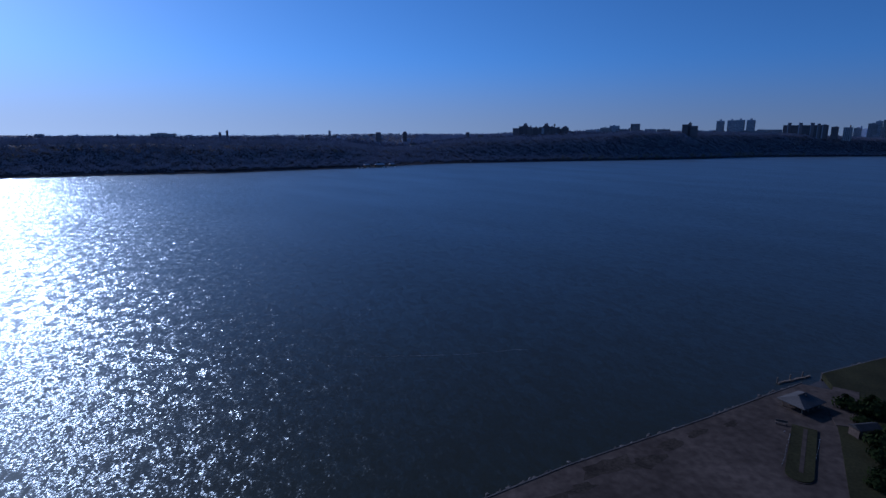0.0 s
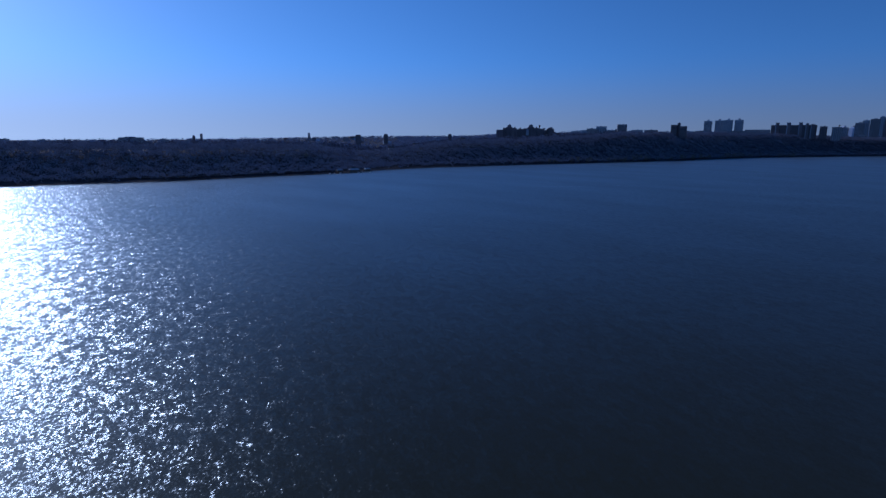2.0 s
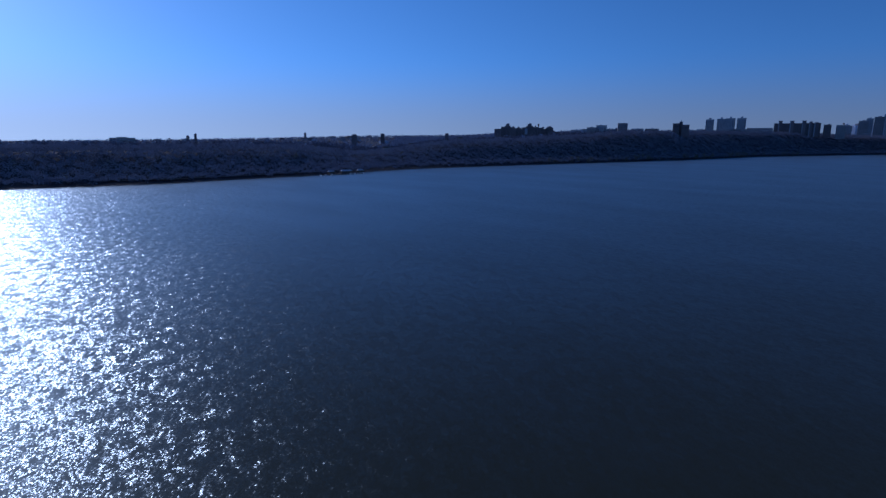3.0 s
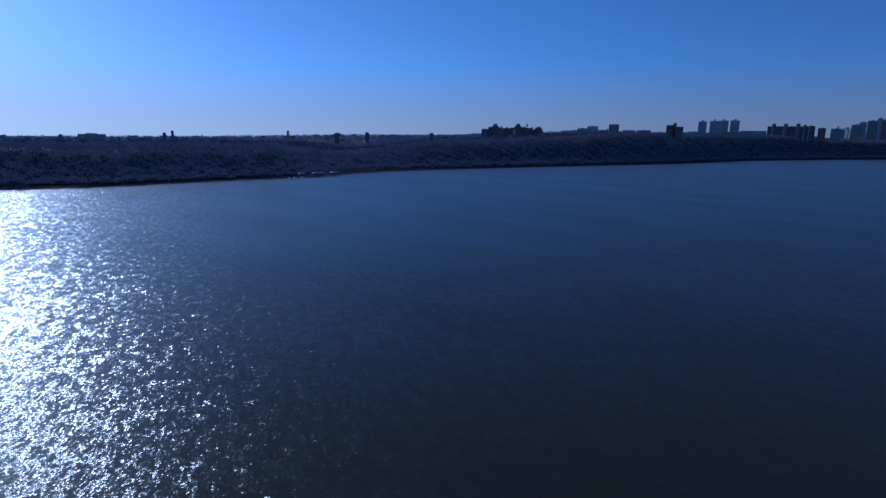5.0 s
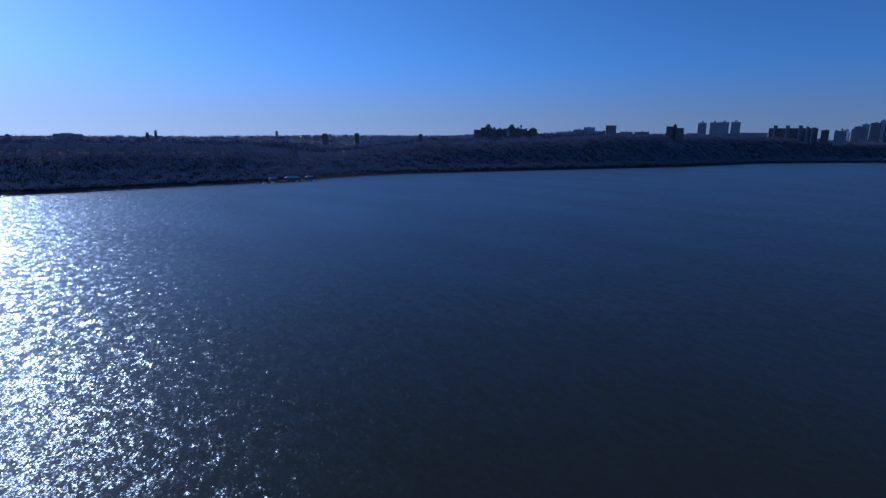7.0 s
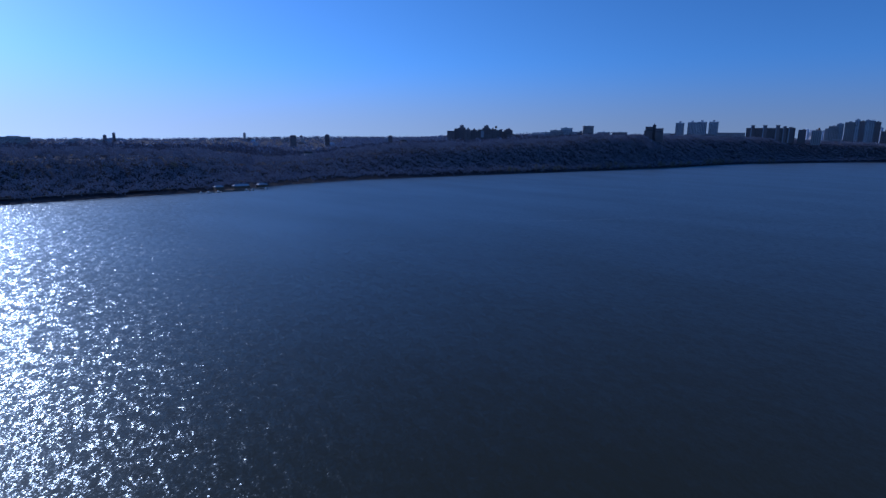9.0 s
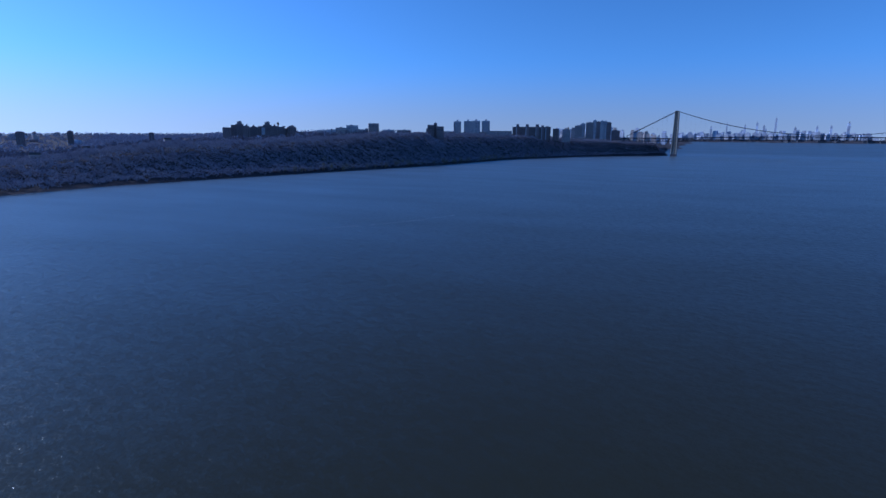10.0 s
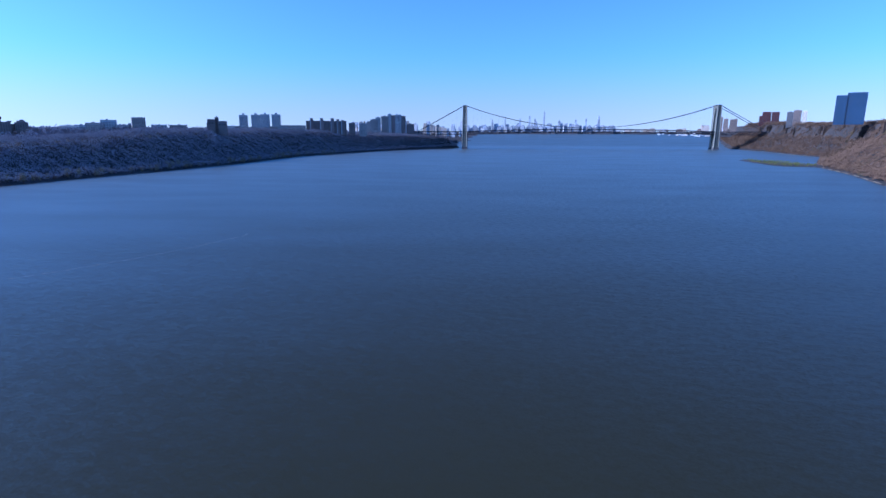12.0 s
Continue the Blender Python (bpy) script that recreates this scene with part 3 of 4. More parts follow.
def suspension_bridge():
    top = thing("suspension_bridge", 1905, 1780, 0, -54.85, "grey steel double-deck suspension bridge with lattice towers", "bridge")
    leg = bridge_leg(9, 182, 2.6)
    for x in (0, 1067):
        tower = part("tower", Shape().box(0, 0, 172, 13, 22, 10), STEEL, top, "pale grey lattice steel tower")
        tower.location = (x, 0, 0)
        for y in (-16.5, 16.5):
            o = part("leg", leg, STEEL, tower)
            o.location = (0, y, 0)
            part("footing", Shape().box(0, y, -5, 27, 22, 8, taper=0.95).box(0, y, 3, 23, 18, 6, taper=0.94), GREY, tower, "granite-faced footing in the water")
        for zc, span, rise in ((168, 9.5, 16), (62, 9.5, 18)):
            arch = Shape()
            pts = [(0, -9.5 + 19 * i / 10, zc - rise + rise * math.sin(math.pi * i / 10)) for i in range(11)]
            for a, b in zip(pts[:-1], pts[1:]):
                arch.beam(a, b, 10, 3.0)
            for i in range(11):
                arch.beam((pts[i][0], pts[i][1], zc + 3), (pts[i][0], pts[i][1] + 0.01, pts[i][2]), 1.2, 8)
            arch.box(0, 0, zc + 2, 11, 20, 3)
            part("arch", arch, STEEL, tower)
    xs = [-230 + 18.3 * i for i in range(88)]
    for name, drop, thick, mat in (("upper_deck", 0.0, 3.2, STEEL_DARK), ("lower_deck", 13.6, 2.2, STEEL_DARK)):
        v, f = [], []
        for i, a in enumerate(xs):
            z = deck_top(a) - drop
            v += [(a, -18, z - thick), (a, 18, z - thick), (a, 18, z), (a, -18, z)]
            if i:
                k = 4 * i
                f += [(k - 4 + j, k - 4 + (j + 1) % 4, k + (j + 1) % 4, k + j) for j in range(4)]
        f += [(3, 2, 1, 0), tuple(range(len(v) - 4, len(v)))]
        part(name, Shape().add(v, f), mat, top)
    for y in (-17.5, 17.5):
        s = Shape()
        for i, (a, b) in enumerate(zip(xs[:-1], xs[1:])):
            ta, tb = deck_top(a) - 1, deck_top(b) - 1
            s.beam((a, y, ta - 13), (a, y, ta), 0.9)
            p, q = ((a, y, ta - 13), (b, y, tb)) if i % 2 else ((a, y, ta), (b, y, tb - 13))
            s.beam(p, q, 1.1)
            s.beam((a, y, ta - 13.2), (b, y, tb - 13.2), 1.0, 1.6)
        part("truss", s, STEEL_DARK, top, "dark stiffening truss between two road decks")
        for k in (-1.4, 1.4):
            s = Shape()
            cx = [-195 + 1452 * i / 80 for i in range(81)] + [0.0, 1067.0]
            cx.sort()
            for a, b in zip(cx[:-1], cx[1:]):
                s.beam((a, y + k, cable_height(a)), (b, y + k, cable_height(b)), 1.5)
            part("main_cable", s, STEEL_DARK, top, "thick hanging main cable")
    rod = Shape().box(0, 0, 0, 0.09, 0.09, 1.0).mesh("hanger", STEEL)
    for i in range(-9, 68):
        x = 18.3 * i
        if abs(x) < 12 or abs(x - 1067) < 12:
            continue
        for y in (-17.5, 17.5):
            h = cable_height(x) - deck_top(x)
            if h > 1:
                o = part("hanger", rod, STEEL, top)
                o.matrix_basis = pose(x, y, deck_top(x)) @ Matrix.Diagonal((1, 1, h, 1))
    # anchorage on the far shore, with two tall arched recesses
    s = Shape().box(-228, 0, 20, 52, 46, 52, taper=0.94)
    for y in (-26, 26):
        s.box(-228, y, 20, 48, 10, 44, taper=0.9)
    anch = part("anchorage", s, GREY, top, "massive weathered concrete cable anchorage")
    # the recesses are raised dark panels, their shade put into the colour
    for x in (-242, -228, -214):
        part("dark_recess_panel", Shape().box(x, -31.5, 24, 7, 2, 26).round(x, -31.5, 49, 3.5, 2.0, 3), STEEL_DARK, anch)
    part("anchorage", Shape().box(1296, 0, 46, 50, 40, 28, taper=0.95), GREY, top, "massive pale concrete cable anchorage")
    return top


suspension_bridge()


# ---------------------------------------------------------------- buildings
def building(name, x, y, base, w, d, top, rot, mat, label, category="building", group="", bays=0, tank=False, steps=(), storey=3.2, glass=TINT, wall_label=""):
    """A block with parapet, roof hut, stacked window panes on each bay and, on some, a roof tank."""
    t = thing(name, x, y, base, rot, label, category, group)
    h = top - base
    part("wall", Shape().box(0, 0, 0, w, d, h), mat, t, wall_label)
    rim = Shape()
    for sx, sy, lx, ly in ((0, -1, w, 0.5), (0, 1, w, 0.5), (-1, 0, 0.5, d - 1.1), (1, 0, 0.5, d - 1.1)):
        rim.box(sx * (w - 0.5) / 2, sy * (d - 0.5) / 2, h, lx, ly, 1.1)
    part("parapet", rim, mat, t)
    for (dx, dy, sw, sd, sh) in steps:
        part("roof_block", Shape().box(dx, dy, h, sw, sd, sh), mat, t)
    if tank:
        tk = part("water_tank", Shape().round(tank[0], tank[1], h + tank[2], 2.6, 2.6, 4.5).round(tank[0], tank[1], h + tank[2] + 4.5, 2.8, 0.3, 2.0), TANK, t, "wooden roof water tank")
        s = Shape()
        for ax, ay in ((-1.6, -1.6), (1.6, -1.6), (1.6, 1.6), (-1.6, 1.6)):
            s.box(tank[0] + ax, tank[1] + ay, h, 0.4, 0.4, tank[2])
        part("stand", s, STEEL_DARK, tk)
    if bays:
        floors = max(1, int((h - 1) / storey))
        pw = w / bays
        w_all = Shape()
        side = max(1, int(d / pw))
        for f_ in range(floors):
            for i in range(bays):
                w_all.box(-w / 2 + pw * (i + 0.5), -d / 2, f_ * storey + 0.8, pw * 0.5, 0.35, storey * 0.5)
            for i in range(side):
                for sgn in (-1, 1):
                    w_all.box(sgn * w / 2, -d / 2 + d / side * (i + 0.5), f_ * storey + 0.8, 0.35, d / side * 0.5, storey * 0.5)
        tagged(part("glazing", w_all, glass, t), kind="stuff")
    return t


# the large apartment house with stepped towers, on the ridge
RZ = -11
big = thing("apartment_complex", 246, 1903, 40, RZ, "broad dark brick apartment complex with stepped roof towers", "apartment block")
# wings: along, back, width, depth, height, roof tower width and height
for x, y, w, d, top_z, hw, hut in ((-90, -4, 22, 30, 48, 0, 0), (-72, 0, 14, 24, 55, 0, 0), (-56, 2, 22, 26, 58, 13, 6.5), (-37, 0, 16, 22, 53, 6, 3),
                                   (-18, -3, 20, 22, 51, 7, 2.5), (2, 0, 18, 24, 53, 0, 0), (20, 2, 24, 26, 57.5, 14, 7), (40, -2, 16, 22, 54, 5, 3),
                                   (58, 0, 20, 24, 52, 0, 0), (88, 2, 26, 20, 51.5, 16, 3.5)):
    wing = part("wing", Shape().box(x, y, 0, w, d, top_z).box(x, y, top_z, w * 0.94, d * 0.9, 1.2), BRICK, big)
    if hut:
        part("roof_tower", Shape().box(x, y, top_z + 1.2, hw, 12, hut).box(x + hw * 0.1, y, top_z + 1.2 + hut, hw * 0.45, 7, 2.2), BRICK, wing)
    w_all = Shape()
    for i in range(int(w / 4.6)):
        for k in range(int(top_z / 3.1)):
            w_all.box(x - w / 2 + 2.6 + 4.6 * i, y - d / 2, k * 3.1 + 0.8, 1.8, 0.35, 1.6)
    tagged(part("glazing", w_all, TINT, wing), kind="stuff")
part("end_wall", Shape().box(-101.2, -4, 0, 0.5, 29, 47), CONCRETE, big, "pale blank end wall")
part("pale_bay", Shape().box(8, -13.4, 30, 9, 3, 20), CONCRETE, big, "pale projecting bay")
part("link_wing", Shape().box(0, 4, 0, 196, 12, 48.5), BRICK, big)
part("water_tank", Shape().round(50, 0, 59, 3.2, 3.2, 5).round(50, 0, 64, 3.4, 0.3, 2.2).box(50, 0, 52, 2.6, 2.6, 7), TANK, big, "wooden roof water tank")
part("roof_block", Shape().box(66, 0, 52, 9, 9, 3.2), BRICK, big)

building("apartment_slab", 582, 1862, 55, 32, 18, 107, -16, TAN, "plain tan apartment slab rising above the trees", "apartment block", bays=7, steps=((4, 0, 10, 8, 1.6),))

# the stone cloister with its square tower
cl = thing("stone_monastery", 651, 1585, 62, -29, "dark stone monastery with a square bell tower", "monastery")
part("wing", Shape().box(-13, 0, 0, 17, 22, 38).box(-13, 0, 38, 17.6, 22.6, 1.0), BRICK, cl)
part("wing", Shape().box(13, 2, 0, 20, 20, 34).box(13, 2, 34, 20.6, 20.6, 1.0), BRICK, cl)
bt = part("bell_tower", Shape().box(0, 4, 0, 9, 9, 44).box(0, 4, 44, 3, 3, 3.5, taper=0.3), BRICK, cl)
for i in range(3):
    part("opening", Shape().box(-2.6 + 2.6 * i, -0.6, 36, 1.3, 0.4, 5), TINT, bt)
for i in range(5):
    part("window", Shape().box(-20 + 3.4 * i, -11.1, 28, 1.4, 0.4, 4), TINT, cl)
    part("window", Shape().box(5 + 3.8 * i, -8.1, 24, 1.4, 0.4, 4), TINT, cl)

# four alike towers with a tank house each
for x, y, w, top_z in ((941, 1949, 26, 123), (973, 1929, 28, 124.5), (998, 1914, 29, 126), (1027, 1895, 28, 126)):
    building("apartment_tower", x, y, 62, w, 22, top_z, -33, CONCRETE, "pale concrete apartment tower with a roof tank house", "apartment tower",
             "four towers on the ridge", bays=6, steps=((0, 0, 7, 7, 6.5),))
for dx, top_z in ((-14, 84), (14, 86), (44, 88), (74, 86)):
    building("low_apartment_house", 960 + dx * 1.0, 1905 - dx * 0.62, 60, 24, 16, top_z, -33, TAN, "low tan brick apartment house among trees", "apartment house", "low houses by the towers", bays=5)

# long row with stair towers
row = thing("apartment_row", 1239, 1901, 60, -38, "long dark brick apartment row with raised stair towers", "apartment block")
part("wall", Shape().box(0, 0, 0, 142, 18, 49).box(0, 0, 49, 142.8, 18.8, 1.0), BRICK, row)
for u, w, z in ((-52, 11, 58), (-16, 12, 58), (21, 12, 58), (41, 9, 54.5), (58, 12, 51.5)):
    part("stair_tower", Shape().box(u, -2, 0, w, 18, z).box(u, -2, z, w + 0.8, 18.8, 0.9), BRICK, row)
    part("end_wall", Shape().box(u - w / 2 + 1.4, -11.3, 2, 2.6, 0.5, z - 4), CONCRETE, row, "pale vertical wall strip")
w_all = Shape()
for i in range(28):
    for k in range(15):
        w_all.box(-68.5 + 5.07 * i, -9.05, k * 3.1 + 1.8, 2.0, 0.35, 1.6)
tagged(part("glazing", w_all, TINT, row), kind="stuff")
building("low_apartment_row", 1147, 1970, 60, 84, 16, 93, -36, TAN, "long low tan apartment house", "apartment house", bays=16)
building("apartment_house", 1309, 1843, 60, 22, 16, 103, -41, BRICK, "dark brick apartment house", "apartment house", bays=4, steps=((3, 0, 6, 6, 3),))
building("apartment_house", 1338, 1817, 55, 27, 18, 101, -42, TAN, "tan brick apartment house with a roof tank", "apartment house", bays=5, tank=(6, 0, 2.5))
building("bank_house", 1644, 2060, 40, 26, 14, 76, -44, TAN, "small pale house on the wooded bank", "house", bays=3)

# the cluster of towers above the bridge approach
for x, y, w, top_z, mat in ((1637, 2074, 30, 123, TAN), (1651, 2061, 22, 132, CONCRETE), (1672, 2041, 31, 137, TAN), (1687, 2026, 16, 146, CONCRETE),
                            (1698, 2015, 18, 140, BRICK), (1708, 2004, 14, 144, CONCRETE), (1718, 1994, 16, 142, CONCRETE), (1729, 1983, 18, 137, BRICK),
                            (1602, 2107, 26, 105, TAN), (1750, 1963, 34, 104, BRICK)):
    building("apartment_tower", x, y, 45, w, 20, top_z, -45, mat, "tall apartment tower in a tight cluster", "apartment tower", "tower cluster on the ridge",
             bays=max(3, int(w / 4.5)), steps=((0, 0, w * 0.35, 8, 4),))

# houses and flats along the ridge crest
rr = random.Random(21)
for k in range(46):
    x = rr.uniform(330, 1800)
    y = float(np.interp(x, EAST[:, 0], EAST[:, 1])) + rr.uniform(330, 620)
    b = gz(x, y) - 3
    w = rr.uniform(16, 46)
    building("ridge_house", x, y, b, w, rr.uniform(12, 18), b + rr.uniform(20, 30), rr.uniform(-50, -20), rr.choice((TAN, BRICK, CONCRETE)),
             "mid-rise house half hidden by ridge-top trees", "house", "houses along the ridge", bays=int(w / 5), steps=((rr.uniform(-4, 4), 0, 5, 5, 3),))

# landmarks on the low northern hills
lb = building("long_hospital", -1349, 2369, 15, 95, 20, 56.5, 28, TAN, "long flat-roofed hospital on a distant hill", "hospital", bays=18, steps=((-2, 0, 40, 14, 4),))
building("slim_tower", -1340, 3142, 30, 13, 12, 76, 21, BRICK, "slim dark tower on a distant hill", "tower", bays=3, steps=((2, 0, 4, 4, 5),))
building("stepped_tower", -1376, 3127, 30, 15, 12, 65, 22, BRICK, "stepped dark tower on a distant hill", "tower", bays=3, steps=((0, 0, 6, 6, 4),))
building("slim_tower", -877, 3898, 40, 16, 14, 86, 11, TAN, "slim dark tower on a distant hill", "tower", bays=3, steps=((0, 0, 7, 7, 5),))
building("square_tower", -417, 2654, 20, 25, 18, 71, 6, BRICK, "square dark block above the valley", "tower", bays=5, steps=((0, 0, 14, 10, 2.5),))
building("square_tower", -301, 3065, 20, 22, 18, 77, 3, BRICK, "square dark block above the valley", "tower", bays=4, steps=((0, 0, 8, 8, 4),))
building("square_tower", -46, 1580, 8, 10, 10, 70, -3, BRICK, "narrow dark brick block in the trees", "tower", bays=2, steps=((0, 0, 6, 6, 1.5),))


def far_block(x, y, top_z, w, rot, label, category, group, mat, crown=0, base=None):
    t = thing("city_block" if crown < 2 else "skyscraper", x, y, 0, rot, label, category, group)
    b = (gz(x, y) - 6) if base is None else base
    h = top_z - b
    s = Shape().box(0, 0, b, w, w * 0.8, h * (0.86 if crown else 1.0))
    part("wall", s, mat, t)
    if crown:
        part("setback", Shape().box(0, 0, b + h * 0.86, w * 0.82, w * 0.66, h * 0.14), mat, t)
    else:
        part("roof_block", Shape().box(w * 0.15, 0, b + h, w * 0.35, w * 0.3, 2.5), mat, t)
    if crown == 2:
        part("spire", Shape().box(0, 0, b + h, w * 0.2, w * 0.2, h * 0.06, taper=0.5), STEEL, t)
    return t


def polar(bearing, dist):
    return -50 + dist * math.sin(radians(bearing)), 290 + dist * math.cos(radians(bearing))


# low town on the far hills to the north-east
rr = random.Random(5)
for k in range(72):
    bearing, dist = rr.uniform(-46, 16), rr.uniform(2900, 4500)
    x, y = polar(bearing, dist)
    b = gz(x, y)
    far_block(x, y, b + rr.choice((8, 10, 12, 15, 20)), rr.uniform(14, 44), rr.uniform(-30, 30), "small far-off block on a hazy hill", "building", "far town", rr.choice((BRICK, TAN, CITY)))

# midtown skyline far down the river
rr = random.Random(8)
far_mass = Shape()
for k in range(230):
    bearing, dist = rr.uniform(52.5, 67.6), rr.uniform(4420, 4680)
    x, y = polar(bearing, dist)
    lift = 0.55 + 0.45 * math.sin((bearing - 52) / 15.6 * math.pi)
    top_z = 93 + lift * rr.uniform(6, 58) * rr.uniform(0.5, 1.0)
    if k < 125:
        w = rr.uniform(13, 30)
        far_mass.box(x, y, 35, w, w * 0.8, top_z - 35, rr.uniform(-80, -40)).box(x, y, top_z, w * 0.4, w * 0.3, rr.uniform(1, 5), -60)
        continue
    far_block(x, y, top_z, rr.uniform(13, 30), rr.uniform(-80, -40), "pale far-off city block with haze put into its colour", "city building", "distant skyline", CITY, rr.choice((0, 1, 1)), 35)
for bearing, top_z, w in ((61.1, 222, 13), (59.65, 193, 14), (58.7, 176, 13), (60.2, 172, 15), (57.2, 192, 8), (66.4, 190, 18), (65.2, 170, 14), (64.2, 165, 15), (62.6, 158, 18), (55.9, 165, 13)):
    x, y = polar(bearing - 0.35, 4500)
    far_block(x, y, top_z, w, -60, "slender far-off skyscraper with haze put into its colour", "skyscraper", "distant skyline", CITY, 2, 35)
waterfront = Shape()
for k in range(260):
    bearing, dist = rr.uniform(51, 78), rr.uniform(4290, 4400)
    x, y = polar(bearing, dist)
    waterfront.box(x, y, 40, rr.uniform(14, 34), rr.uniform(10, 20), 31 + rr.uniform(0, 5), rr.uniform(-80, -40))
tagged(part("distant_waterfront", waterfront, GREY), "dark crowded waterfront at the end of the river", "city", kind="stuff")
tagged(part("distant_city", far_mass, CITY), "crowded far-off city blocks with haze put into their colour", "city", kind="stuff")
# town left of the bridge tower and across the river beyond it
for k in range(170):
    bearing, dist = rr.uniform(41.0, 55.2), rr.uniform(2700, 4500)
    x, y = polar(bearing, dist)
    if float(off_line(np.array([x]), np.array([y]), EAST)[0]) > 60:
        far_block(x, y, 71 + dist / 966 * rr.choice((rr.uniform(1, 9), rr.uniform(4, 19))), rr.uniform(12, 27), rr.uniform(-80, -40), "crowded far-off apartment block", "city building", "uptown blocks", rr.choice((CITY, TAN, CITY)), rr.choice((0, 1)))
for k in range(26):
    bearing, dist = rr.uniform(67.8, 78.5), rr.uniform(4400, 4640)
    x, y = polar(bearing, dist)
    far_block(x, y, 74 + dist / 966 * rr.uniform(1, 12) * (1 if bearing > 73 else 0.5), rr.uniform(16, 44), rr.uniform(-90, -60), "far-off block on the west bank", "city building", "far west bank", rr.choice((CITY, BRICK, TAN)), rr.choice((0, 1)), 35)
# white sheds and boats at the waterside under the bridge
for k in range(24):
    bearing, dist = rr.uniform(71.5, 76.3), 0
    dist = 4300 - (bearing - 71.5) * 60 + rr.uniform(-120, 120)
    x, y = polar(bearing, dist)
    b = float(far_water(np.array([x]), np.array([y]))[0])
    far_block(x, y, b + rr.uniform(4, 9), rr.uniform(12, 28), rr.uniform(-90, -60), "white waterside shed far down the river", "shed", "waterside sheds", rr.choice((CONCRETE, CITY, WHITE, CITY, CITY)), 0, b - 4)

# towers on the western cliff
building("red_apartment_tower", 2861, 779, 100, 35, 24, 161, -81, RED, "red brick apartment tower on the cliff top", "apartment tower", bays=7, steps=((0, 0, 20, 8, 2),))
building("red_apartment_tower", 2868, 745, 100, 30, 24, 160.5, -81, RED, "red brick apartment tower on the cliff top", "apartment tower", bays=6, steps=((0, 0, 12, 8, 2),))
building("apartment_house", 2858, 801, 100, 13, 18, 144, -80, RED, "small red brick house on the cliff top", "apartment house", bays=3)
for x, y, w, top_z, mat in ((2528, 643, 21, 149, GREY), (2531, 619, 26, 155, BRICK), (2534, 595, 16, 152, WHITE)):
    building("grey_apartment_tower", x, y, 90, w, 20, top_z, -83, mat, "grey apartment tower with banded windows", "apartment tower", "grey towers on the cliff", bays=5, steps=((0, 0, 8, 6, 3),))
for x, y, w, top_z in ((3167, 1036, 11, 148), (3172, 1016, 22, 140), (3178, 989, 17, 136), (3181, 972, 17, 139)):
    building("apartment_tower", x, y, 70, w, 18, top_z, -77, BRICK, "brick apartment tower beyond the bridge", "apartment tower", "towers beyond the bridge", bays=4, steps=((0, 0, 6, 6, 3),))


def glass_tower(x, y, base, rot):
    """Two offset slabs of blue curtain glass with fine mullions."""
    t = thing("glass_office_tower", x, y, base, rot, "tall blue glass office tower on the cliff top", "office tower")
    for cx, cy, w, d, h in ((24, 0, 26, 24, 81), (-12, 1.5, 46, 22, 88)):
        slab = part("slab", Shape().box(-cx, cy, 0, w, d, h), BLUE_GLASS, t)
        s = Shape()
        n = int(w / 3)
        for i in range(n + 1):
            s.box(-cx - w / 2 + w * i / n, cy - d / 2 - 0.1, 0, 0.3, 0.5, h)
        m = int(d / 3)
        for i in range(m + 1):
            for sg in (-1, 1):
                s.box(-cx + sg * (w / 2 + 0.1), cy - d / 2 + d * i / m, 0, 0.5, 0.3, h)
        part("mullions", s, MULLION, slab)
        for i in range(1, int(h / 4)):
            part("floor_band", Shape().box(-cx, cy, i * 4, w + 0.3, d + 0.3, 0.5), MULLION, slab)
        part("roof_screen", Shape().box(-cx, cy, h, w - 2, d - 2, 1.5), MULLION, slab)
    return t


glass_tower(1950, 418, 94, -86)


def cliff_columns():
    """Weathered basalt columns along the brow of the western cliff."""
    r = random.Random(91)
    s = Shape()
    for (ax, ay), (bx, by) in zip(WEST[9:-4], WEST[10:-3]):
        n = math.hypot(bx - ax, by - ay)
        ix, iy = (by - ay) / n, -(bx - ax) / n
        rot = math.degrees(math.atan2(by - ay, bx - ax))
        step = 0.0
        while step < n:
            w = r.uniform(1.4, 3.4)
            back = 10 + r.uniform(100, 117)
            x, y = ax + (bx - ax) * step / n + ix * back, ay + (by - ay) * step / n + iy * back
            if x > 780 and r.random() < 0.8 and bool(bare_rock(np.array([x]), np.array([y]))[0]):
                foot = gz(x, y)
                brow = gz(x + ix * 14, y + iy * 14)
                s.box(x, y, foot - 9, w, r.uniform(3, 7), max(11.0, brow - foot + 9 - r.uniform(0, 17)), rot + r.uniform(-20, 20), taper=r.uniform(0.72, 0.97))
            step += w * r.uniform(0.25, 0.6)
    return tagged(part("cliff", s, ROCK), "weathered brown rock columns along the cliff brow", "cliff", kind="structure")


cliff_columns()
building("long_hall", 1432, 266, 88, 74, 20, 105, -88, TAN, "long low pale hall on the wooded cliff top", "hall", bays=12, steps=((-20, 0, 16, 10, 2.5), (14, 0, 9, 8, 3.5), (30, 0, 5, 5, 2)))
rr = random.Random(31)
for k in range(16):
    x = rr.uniform(1000, 2400)
    y = float(np.interp(x, WEST[:, 0], WEST[:, 1])) - rr.uniform(190, 260)
    b = gz(x, y)
    building("cliff_top_house", x, y, b - 2, rr.uniform(12, 40), 14, b + rr.uniform(9, 14), rr.uniform(-100, -70), rr.choice((WHITE, TAN, CONCRETE)), "low house along the cliff top", "house", "cliff-top houses", bays=4)


